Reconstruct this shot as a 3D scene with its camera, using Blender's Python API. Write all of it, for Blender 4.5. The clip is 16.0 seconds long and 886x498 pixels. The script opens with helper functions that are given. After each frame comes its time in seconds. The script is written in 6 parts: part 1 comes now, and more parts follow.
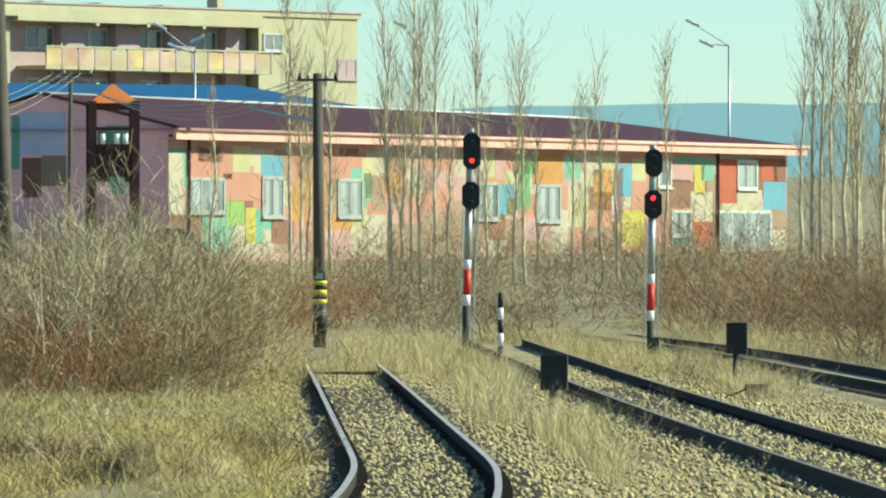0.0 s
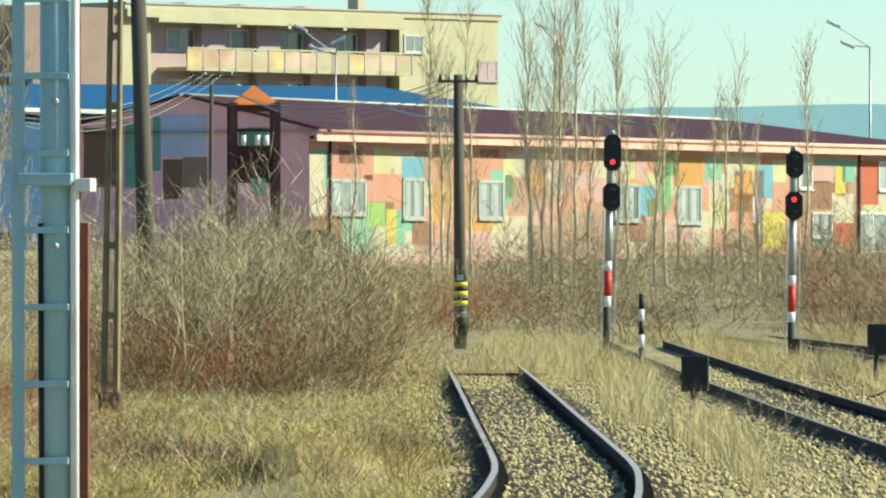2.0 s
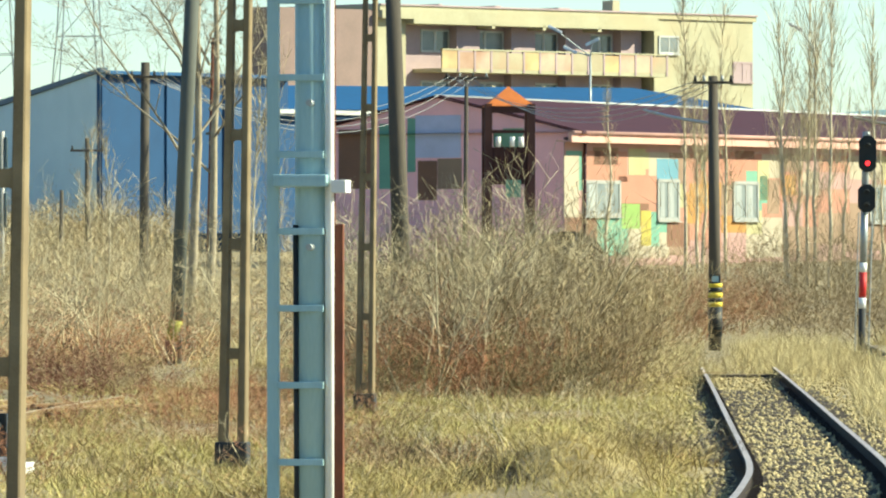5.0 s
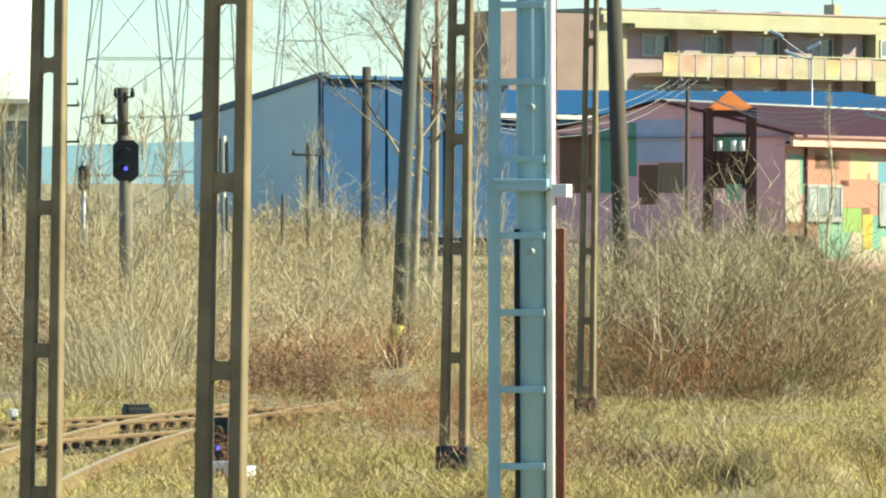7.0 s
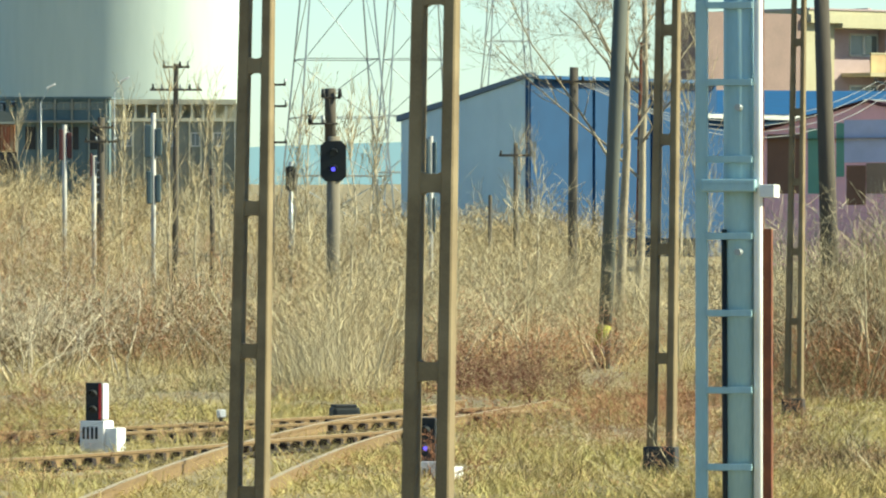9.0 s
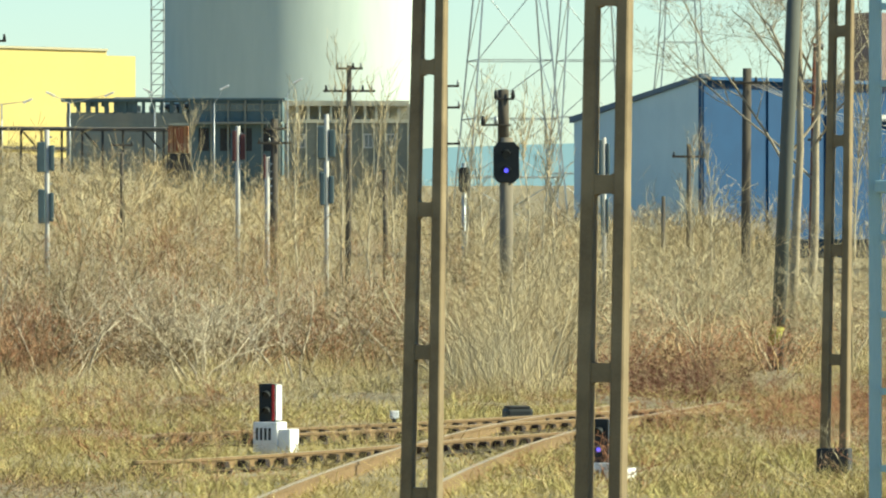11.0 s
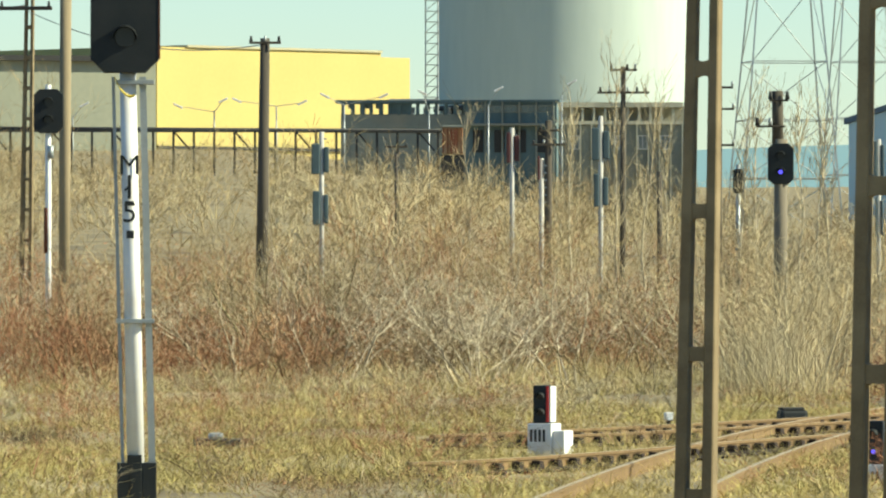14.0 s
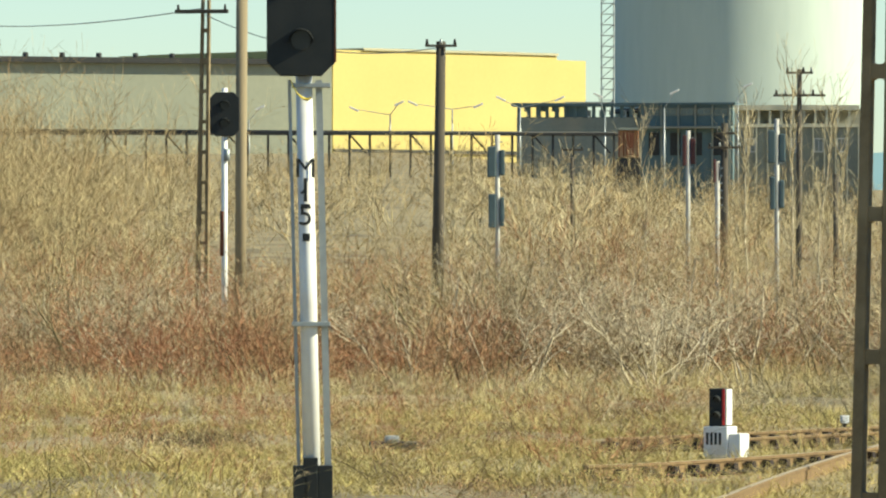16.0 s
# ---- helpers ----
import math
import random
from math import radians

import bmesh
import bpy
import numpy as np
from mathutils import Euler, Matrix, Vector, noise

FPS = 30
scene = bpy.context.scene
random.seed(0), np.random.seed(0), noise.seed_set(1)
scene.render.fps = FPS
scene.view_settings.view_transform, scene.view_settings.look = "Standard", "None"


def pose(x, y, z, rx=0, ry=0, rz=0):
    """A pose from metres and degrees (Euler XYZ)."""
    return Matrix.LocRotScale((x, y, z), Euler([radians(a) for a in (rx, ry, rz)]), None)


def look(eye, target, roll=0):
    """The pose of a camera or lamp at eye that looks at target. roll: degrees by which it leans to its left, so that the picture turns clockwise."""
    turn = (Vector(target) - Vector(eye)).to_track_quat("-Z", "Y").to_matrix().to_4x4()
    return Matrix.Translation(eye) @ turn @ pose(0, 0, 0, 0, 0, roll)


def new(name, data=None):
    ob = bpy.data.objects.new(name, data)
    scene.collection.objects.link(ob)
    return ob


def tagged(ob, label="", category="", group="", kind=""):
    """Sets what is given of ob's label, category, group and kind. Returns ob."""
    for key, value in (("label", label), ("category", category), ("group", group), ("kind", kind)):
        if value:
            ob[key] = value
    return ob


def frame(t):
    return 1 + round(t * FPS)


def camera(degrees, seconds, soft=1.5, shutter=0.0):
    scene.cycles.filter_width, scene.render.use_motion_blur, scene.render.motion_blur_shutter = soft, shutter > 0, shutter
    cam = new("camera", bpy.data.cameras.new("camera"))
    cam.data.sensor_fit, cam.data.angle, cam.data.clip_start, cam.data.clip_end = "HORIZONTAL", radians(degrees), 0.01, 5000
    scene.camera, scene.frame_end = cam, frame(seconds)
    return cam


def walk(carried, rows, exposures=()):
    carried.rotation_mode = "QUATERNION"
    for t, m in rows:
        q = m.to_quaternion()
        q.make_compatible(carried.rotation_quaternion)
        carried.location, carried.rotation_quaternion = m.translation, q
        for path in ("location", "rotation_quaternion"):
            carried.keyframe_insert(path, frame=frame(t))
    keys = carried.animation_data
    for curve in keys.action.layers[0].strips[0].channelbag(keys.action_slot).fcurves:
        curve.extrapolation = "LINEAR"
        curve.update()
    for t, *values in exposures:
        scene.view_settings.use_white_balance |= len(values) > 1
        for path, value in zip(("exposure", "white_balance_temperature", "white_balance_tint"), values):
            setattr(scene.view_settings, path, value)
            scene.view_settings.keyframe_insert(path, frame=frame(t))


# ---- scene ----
# Units of bearing and rise: RAD to the radian, counted from the first view's upper left corner.
RAD, EYE, LEVEL, MIDDLE = 13000.0, 2.45, 455.0, -500.0
cam = camera(math.degrees(2 * math.atan(784 / RAD)), 16.0, soft=2.15)
ROWS = [
    (0.0, -0.0, -0.0), (0.5, 60.0, -1.4), (1.0, 124.2, -0.5), (1.5, 188.9, 0.2), (2.0, 249.0, 2.5),
    (2.5, 307.1, 2.5), (3.0, 369.4, 3.2), (5.5, 799.3, 7.0), (6.0, 901.0, 10.4), (6.5, 995.4, 10.9),
    (7.0, 1091.0, 12.4), (7.5, 1187.7, 11.6), (8.0, 1279.1, 14.1), (8.5, 1366.3, 12.9), (9.0, 1457.8, 13.4),
    (11.5, 1835.3, 16.1), (12.0, 1910.2, 16.8), (12.5, 1990.7, 18.2), (13.0, 2073.2, 18.4), (13.5, 2159.1, 17.9),
    (14.0, 2249.2, 18.4), (14.5, 2331.7, 19.9), (15.0, 2410.0, 20.5), (15.5, 2484.9, 21.2), (16.0, 2560.5, 23.6),
]
walk(cam, [(t, pose(0, 0, EYE, 90 + math.degrees((LEVEL - 441 + dv) / RAD), 0, math.degrees((du - 784 + MIDDLE) / RAD))) for t, du, dv in ROWS],
     [(0.0, 0.92, 5800, -17), (1.5, 0.97, 5950, -15), (3.0, 1.10, 6200, -12), (5.5, 1.24, 6300, -10), (9.0, 1.15, 6350, -11), (12.5, 0.96, 6450, -10), (16.0, 0.92, 6600, -7)])

# ---- world, sun, exposure ----
SUN_AZ, SUN_EL = 92.0, 31.0
world = bpy.data.worlds.new("world")
scene.world = world
world.use_nodes = True
wn = world.node_tree.nodes
sky = wn.new("ShaderNodeTexSky")
sky.sky_type, sky.sun_disc = "NISHITA", False
sky.sun_elevation, sky.sun_rotation = radians(SUN_EL), radians(SUN_AZ)
sky.dust_density, sky.air_density, sky.ozone_density = 0.1, 1.0, 4.0
cool = wn.new("ShaderNodeMix")
cool.data_type, cool.blend_type = "RGBA", "MULTIPLY"
cool.inputs[0].default_value, cool.inputs[7].default_value = 1.0, (0.98, 1.0, 1.07, 1.0)
world.node_tree.links.new(sky.outputs[0], cool.inputs[6])
world.node_tree.links.new(cool.outputs[2], wn["Background"].inputs[0])
wn["Background"].inputs[1].default_value = 0.078
sun_data = bpy.data.lights.new("sun", "SUN")
sun_data.energy, sun_data.angle, sun_data.color = 5.0, radians(0.6), (1.0, 0.875, 0.69)
sun = new("sun", sun_data)
sun_way = Vector((math.sin(radians(SUN_AZ)) * math.cos(radians(SUN_EL)), math.cos(radians(SUN_AZ)) * math.cos(radians(SUN_EL)), math.sin(radians(SUN_EL))))
sun.matrix_world = look(sun_way * 100, (0, 0, 0))


# ---- small tools ----
def at(b, d):
    """The place on the plan at bearing b and d metres from the stand."""
    a = (b - MIDDLE) / RAD
    return d * math.sin(a), d * math.cos(a)


def rise(v, d):
    """The height seen at rise v from d metres off."""
    return EYE + (LEVEL - v) * d / RAD


def facing(b, d, z=0.0, turn=0.0):
    x, y = at(b, d)
    return pose(x, y, z, 0, 0, -math.degrees((b - MIDDLE) / RAD) + turn)


def smooth(a, b, x):
    t = min(1.0, max(0.0, (x - a) / (b - a)))
    return t * t * (3 - 2 * t)


PROFILE = ((0, 0.0), (196, 0.0), (300, 1.3), (380, 2.5), (470, 3.6), (600, 5.4), (1000, 11.0), (1600, 20.0), (2500, 24.0), (4900, 30.0))


MOUNDS = ((300, 79, 0.70, 0.50), (385, 83, 0.7, 0.24), (150, 90, 0.9, 0.16), (-60, 76, 1.4, 0.22), (60, 90, 1.8, -0.22), (300, 92, 1.5, -0.2), (420, 84, 0.9, 0.2), (-2250, 84, 2.2, 0.22))


def ground_height(x, y):
    d = math.hypot(x, y)
    z = 0.0
    for (d0, z0), (d1, z1) in zip(PROFILE, PROFILE[1:]):
        if d0 <= d <= d1:
            z = z0 + (z1 - z0) * smooth(d0, d1, d) if d0 == 0 else z0 + (z1 - z0) * (d - d0) / (d1 - d0)
    west = smooth(-12, -32, x * 300 / max(d, 60))
    z *= 1 + 0.75 * west
    for mb, md, mr, mh in MOUNDS:
        mx, my = at(mb, md)
        z += mh * math.exp(-((x - mx) ** 2 + ((y - my) * 0.4) ** 2) / mr ** 2)
    wob = 0.12 * noise.noise((x * 0.12, y * 0.12, 1.7)) + 0.10 * noise.noise((x * 0.55, y * 0.22, 5.1)) + 0.05 * noise.noise((x * 1.5, y * 0.5, 8.8))
    return z + wob * smooth(1.6, 3.4, track_gap(x, y)) - 0.02


def part(name, bm, material, parent, label=""):
    me = bpy.data.meshes.new(name)
    bm.normal_update()
    bm.to_mesh(me)
    bm.free()
    me.materials.append(material)
    ob = new(name, me)
    ob.parent = parent
    if label:
        ob["label"] = label
    return ob


def thing(name, m, label, category, group="", kind=""):
    ob = new(name)
    ob.matrix_world = m
    return tagged(ob, label, category, group, kind)


def box(x0, x1, y0, y1, z0, z1, bevel=0.0, bm=None, top=1.0, lean=0.0):
    """A box, or added to bm; top: how much its upper end narrows, lean: how far it leans along x."""
    bm = bm or bmesh.new()
    cx, cy = (x0 + x1) / 2, (y0 + y1) / 2
    vs = []
    for z, k, s in ((z0, 1.0, 0.0), (z1, top, lean)):
        for x, y in ((x0, y0), (x1, y0), (x1, y1), (x0, y1)):
            vs.append(bm.verts.new((cx + (x - cx) * k + s, cy + (y - cy) * k, z)))
    fs = [(3, 2, 1, 0), (4, 5, 6, 7), (0, 1, 5, 4), (1, 2, 6, 5), (2, 3, 7, 6), (3, 0, 4, 7)]
    faces = [bm.faces.new([vs[i] for i in f]) for f in fs]
    if bevel:
        edges = list({e for f in faces for e in f.edges})
        bmesh.ops.bevel(bm, geom=edges, offset=bevel, segments=2, affect="EDGES", profile=0.6)
    return bm


def tube(p0, p1, r0, r1=None, n=12, bm=None):
    bm = bm or bmesh.new()
    p0, p1 = Vector(p0), Vector(p1)
    r1 = r0 if r1 is None else r1
    q = (p1 - p0).to_track_quat("Z", "Y")
    rings = []
    for p, r in ((p0, r0), (p1, r1)):
        rings.append([bm.verts.new(p + q @ Vector((r * math.cos(6.28319 * i / n), r * math.sin(6.28319 * i / n), 0))) for i in range(n)])
    for i in range(n):
        f = bm.faces.new((rings[0][i], rings[0][(i + 1) % n], rings[1][(i + 1) % n], rings[1][i]))
        f.smooth = n > 6
    bm.faces.new(rings[0][::-1])
    bm.faces.new(rings[1])
    return bm


def prism(outline, y0, y1, bm=None, bevel=0.0):
    """An outline of (x, z) pairs, drawn out from y0 to y1."""
    bm = bm or bmesh.new()
    a = [bm.verts.new((x, y0, z)) for x, z in outline]
    b = [bm.verts.new((x, y1, z)) for x, z in outline]
    n = len(a)
    fs = [bm.faces.new(a), bm.faces.new(b[::-1])]
    for i in range(n):
        fs.append(bm.faces.new((a[i], b[i], b[(i + 1) % n], a[(i + 1) % n])))
    bmesh.ops.recalc_face_normals(bm, faces=fs)
    if bevel:
        bmesh.ops.bevel(bm, geom=list({e for f in fs for e in f.edges}), offset=bevel, segments=2, affect="EDGES", profile=0.6)
    return bm


def sag(p0, p1, drop, r, n=14, bm=None):
    """A hanging wire."""
    p0, p1 = Vector(p0), Vector(p1)
    bm = bm or bmesh.new()
    side = (p1 - p0).cross(Vector((0, 0, 1))).normalized() * r
    lift = Vector((0, 0, r))
    last = None
    for i in range(n + 1):
        t = i / n
        p = p0.lerp(p1, t) - Vector((0, 0, 4 * drop * t * (1 - t)))
        ring = [bm.verts.new(p + o) for o in (side, lift, -side, -lift)]
        if last:
            for k in range(4):
                bm.faces.new((last[k], last[(k + 1) % 4], ring[(k + 1) % 4], ring[k]))
        last = ring
    bmesh.ops.recalc_face_normals(bm, faces=bm.faces)
    return bm


# ---- materials ----
def mat(name, c0, c1=None, rough=0.8, metal=0.0, scale=6.0, bump=0.3, fine=60.0, island=0.0, stain=None, streak=1.0, obrand=0.0, spec=0.3):
    """A worn surface: two colours mixed by coarse and fine noise, with relief; stain is a third colour in blotches."""
    m = bpy.data.materials.new(name)
    m.use_nodes = True
    nt = m.node_tree
    N, L = nt.nodes, nt.links.new
    b = N["Principled BSDF"]
    c1 = c1 or tuple(x * 0.75 for x in c0)
    tc = N.new("ShaderNodeTexCoord")
    mp = N.new("ShaderNodeMapping")
    mp.inputs["Scale"].default_value = (1, 1, 1 / streak)
    L(tc.outputs["Object"], mp.inputs[0])
    n1, n2 = N.new("ShaderNodeTexNoise"), N.new("ShaderNodeTexNoise")
    for n, s in ((n1, scale), (n2, fine)):
        n.inputs["Scale"].default_value = s
        n.inputs["Detail"].default_value = 5
        L(mp.outputs[0], n.inputs["Vector"])
    add = N.new("ShaderNodeMath")
    add.operation = "MULTIPLY_ADD"
    L(n2.outputs[0], add.inputs[0])
    add.inputs[1].default_value = 0.5
    L(n1.outputs[0], add.inputs[2])
    rg = N.new("ShaderNodeMapRange")
    rg.inputs[1].default_value, rg.inputs[2].default_value = 0.5, 1.0
    L(add.outputs[0], rg.inputs[0])
    fac = rg.outputs[0]
    if island or obrand:
        src = N.new("ShaderNodeNewGeometry").outputs["Random Per Island"] if island else N.new("ShaderNodeObjectInfo").outputs["Random"]
        mx = N.new("ShaderNodeMix")
        mx.inputs[0].default_value = island or obrand
        L(fac, mx.inputs[2])
        L(src, mx.inputs[3])
        fac = mx.outputs[0]
    mix = N.new("ShaderNodeMix")
    mix.data_type = "RGBA"
    mix.inputs[6].default_value, mix.inputs[7].default_value = (*c0, 1), (*c1, 1)
    L(fac, mix.inputs[0])
    col = mix.outputs[2]
    if stain:
        n3 = N.new("ShaderNodeTexNoise")
        n3.inputs["Scale"].default_value, n3.inputs["Detail"].default_value = scale * 0.37, 6
        L(mp.outputs[0], n3.inputs["Vector"])
        r3 = N.new("ShaderNodeMapRange")
        r3.inputs[1].default_value, r3.inputs[2].default_value = 0.5, 0.68
        L(n3.outputs[0], r3.inputs[0])
        m3 = N.new("ShaderNodeMix")
        m3.data_type = "RGBA"
        L(r3.outputs[0], m3.inputs[0])
        L(col, m3.inputs[6])
        m3.inputs[7].default_value = (*stain, 1)
        col = m3.outputs[2]
    L(col, b.inputs["Base Color"])
    b.inputs["Roughness"].default_value, b.inputs["Metallic"].default_value = rough, metal
    b.inputs["Specular IOR Level"].default_value = spec
    if bump:
        bp = N.new("ShaderNodeBump")
        bp.inputs["Strength"].default_value, bp.inputs["Distance"].default_value = bump, 0.02
        L(add.outputs[0], bp.inputs["Height"])
        L(bp.outputs[0], b.inputs["Normal"])
    return m


def glow(name, c, strength):
    m = bpy.data.materials.new(name)
    m.use_nodes = True
    b = m.node_tree.nodes["Principled BSDF"]
    b.inputs["Base Color"].default_value = (*[x * 0.3 for x in c], 1)
    b.inputs["Emission Color"].default_value = (*c, 1)
    b.inputs["Emission Strength"].default_value = strength
    return m


M_CONCRETE = mat("weathered concrete", (0.225, 0.17, 0.095), (0.14, 0.105, 0.06), 0.9, scale=3, bump=0.2, stain=(0.28, 0.22, 0.13))
M_WOODPOLE = mat("grey timber", (0.10, 0.085, 0.065), (0.06, 0.05, 0.04), 0.9, scale=4, fine=50, streak=14, bump=0.5)
M_STEELBLUE = mat("pale blue painted steel", (0.36, 0.50, 0.52), (0.27, 0.40, 0.43), 0.45, 0.05, scale=5, bump=0.1, streak=5, stain=(0.30, 0.40, 0.40))
M_RUST = mat("rusty steel", (0.20, 0.07, 0.035), (0.11, 0.045, 0.03), 0.85, 0.1, scale=8, bump=0.3)
M_BLACK = mat("black enamel", (0.012, 0.015, 0.016), (0.02, 0.022, 0.022), 0.55, scale=5, bump=0.05)
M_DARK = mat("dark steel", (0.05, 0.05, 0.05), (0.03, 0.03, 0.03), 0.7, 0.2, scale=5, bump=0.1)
M_WHITE = mat("white enamel", (0.78, 0.77, 0.75), (0.66, 0.65, 0.63), 0.5, scale=3, bump=0.08, stain=(0.55, 0.5, 0.44))
M_REDPAINT = mat("red paint", (0.55, 0.03, 0.03), (0.42, 0.03, 0.03), 0.5, scale=4, bump=0.05)
M_YELLOWPAINT = mat("yellow paint", (0.70, 0.55, 0.05), (0.55, 0.43, 0.06), 0.6, scale=5, bump=0.1)
M_GALV = mat("grey galvanised steel", (0.38, 0.40, 0.40), (0.28, 0.30, 0.30), 0.45, 0.4, scale=6, bump=0.06)
M_RAILHEAD = mat("polished rail head", (0.56, 0.47, 0.41), (0.34, 0.26, 0.21), 0.4, 0.35, scale=3, bump=0.03)
M_RAIL = mat("rusted rail web", (0.035, 0.024, 0.02), (0.022, 0.017, 0.015), 0.9, 0.0, scale=7, bump=0.3)
M_RAILRUST = mat("ochre rusted rail", (0.235, 0.155, 0.075), (0.13, 0.085, 0.045), 0.9, 0.0, scale=7, bump=0.3)
M_SLEEPER = mat("weathered sleeper", (0.15, 0.12, 0.085), (0.08, 0.065, 0.05), 0.95, scale=5, bump=0.5, obrand=0.4)
M_BALLAST = mat("ballast stone", (0.50, 0.41, 0.215), (0.29, 0.23, 0.12), 0.95, scale=9, bump=0.3, island=0.75)
M_LENS = mat("unlit dark lens", (0.02, 0.02, 0.025), (0.03, 0.03, 0.03), 0.15, bump=0)
M_REDLIGHT = glow("red signal light", (1.0, 0.02, 0.03), 1.6)
M_BLUELIGHT = glow("blue signal light", (0.10, 0.08, 0.9), 0.9)


# ---- plan of the tracks: bearing and distance of their centre lines ----
def smooth_line(points, step=1.5):
    """A smooth curve through plan points, with evenly spaced points on it."""
    ps = [Vector(at(b, d)) for b, d in points]
    ps = [ps[0] * 2 - ps[1]] + ps + [ps[-1] * 2 - ps[-2]]
    out = []
    for i in range(1, len(ps) - 2):
        p0, p1, p2, p3 = ps[i - 1:i + 3]
        n = max(2, int((p2 - p1).length / step))
        for k in range(n):
            t = k / n
            out.append(0.5 * (2 * p1 + (p2 - p0) * t + (2 * p0 - 5 * p1 + 4 * p2 - p3) * t * t + (3 * p1 - p0 - 3 * p2 + p3) * t ** 3))
    return out + [ps[-2]]


TRACKS = {
    "main": smooth_line(((430, 48), (640, 58), (728, 67), (751, 75), (749, 80), (731, 86), (689, 101), (648, 122), (618, 143), (606, 153))),
    "second": smooth_line(((2300, 50), (1628, 75), (1292, 101), (1069, 135), (975, 160), (905, 186), (876, 200))),
    "third": smooth_line(((1900, 110), (1568, 138), (1310, 175), (1120, 205), (960, 228))),
    "yard": smooth_line(((-1500, 52), (-1276, 65), (-1113, 78), (-1003, 88), (-905, 97), (-766, 109), (-558, 125))),
    "siding": smooth_line(((-1400, 100.4), (-1241, 102.7), (-914, 108.7), (-483, 119))),
    "lead": smooth_line(((-1530, 86.6), (-1391, 88), (-1151, 92.3), (-941, 97.6), (-741, 102.5))),
}
GRID = {}
for line_name, line in TRACKS.items():
    for q in line:
        GRID.setdefault((int(q.x // 4), int(q.y // 4)), []).append(q)


def track_gap(x, y):
    """Distance to the nearest track's centre, up to four metres."""
    best = 4.0
    i, j = int(x // 4), int(y // 4)
    for a in (i - 1, i, i + 1):
        for b in (j - 1, j, j + 1):
            for q in GRID.get((a, b), ()):
                best = min(best, math.hypot(q.x - x, q.y - y))
    return best


def sweep(bm, line, off, profile, mats=None):
    """A profile of (across, up) points drawn along a plan line, off metres to its side."""
    last = None
    for i, p in enumerate(line):
        a, b = line[max(0, i - 1)], line[min(len(line) - 1, i + 1)]
        w = (b - a).normalized()
        side = Vector((w.y, -w.x))
        ring = [bm.verts.new((p.x + side.x * (off + u), p.y + side.y * (off + u), z)) for u, z in profile]
        if last:
            for k in range(len(profile)):
                f = bm.faces.new((last[k], last[(k + 1) % len(profile)], ring[(k + 1) % len(profile)], ring[k]))
                f.material_index = mats[k] if mats else 0
        last = ring
    bmesh.ops.recalc_face_normals(bm, faces=bm.faces)
    return bm


# ---- ground ----
def soil_material():
    m = mat("dry winter grassland", (0.34, 0.28, 0.16), (0.19, 0.15, 0.085), 0.95, scale=0.6, fine=9.0, bump=0.8, stain=(0.14, 0.11, 0.065))
    return m


M_SOIL = soil_material()
angles = [-math.pi + i * 0.12 for i in range(24)] + list(np.arange(-0.27, 0.27, 0.0022)) + [0.28 + i * 0.12 for i in range(24)]
radii = [0.5, 6, 14, 22, 30, 38, 45, 52, 58] + list(np.arange(62, 200, 1.3)) + list(np.geomspace(201, 4900, 60))
gm = bmesh.new()
rows = []
for r in radii:
    rows.append([gm.verts.new((r * math.sin(a), r * math.cos(a), ground_height(r * math.sin(a), r * math.cos(a)))) for a in angles])
hub = gm.verts.new((0, 0, 0))
na = len(angles)
for k in range(na):
    gm.faces.new((hub, rows[0][(k + 1) % na], rows[0][k]))
    for i in range(len(rows) - 1):
        gm.faces.new((rows[i][k], rows[i][(k + 1) % na], rows[i + 1][(k + 1) % na], rows[i + 1][k])).smooth = True
gm.normal_update()
ground = tagged(part("ground", gm, M_SOIL, None), "dry yellow winter grassland with bare brown soil", "ground", kind="structure")

# ---- railway tracks ----
RAIL = ((-0.07, 0.015), (-0.07, 0.03), (-0.012, 0.055), (-0.012, 0.165), (-0.036, 0.175), (-0.036, 0.21), (0.036, 0.21), (0.036, 0.175), (0.012, 0.165), (0.012, 0.055), (0.07, 0.03), (0.07, 0.015))
M_BED = mat("ballast bed", (0.42, 0.345, 0.18), (0.25, 0.20, 0.105), 0.95, scale=1.5, fine=26, bump=1.0, stain=(0.12, 0.1, 0.07))


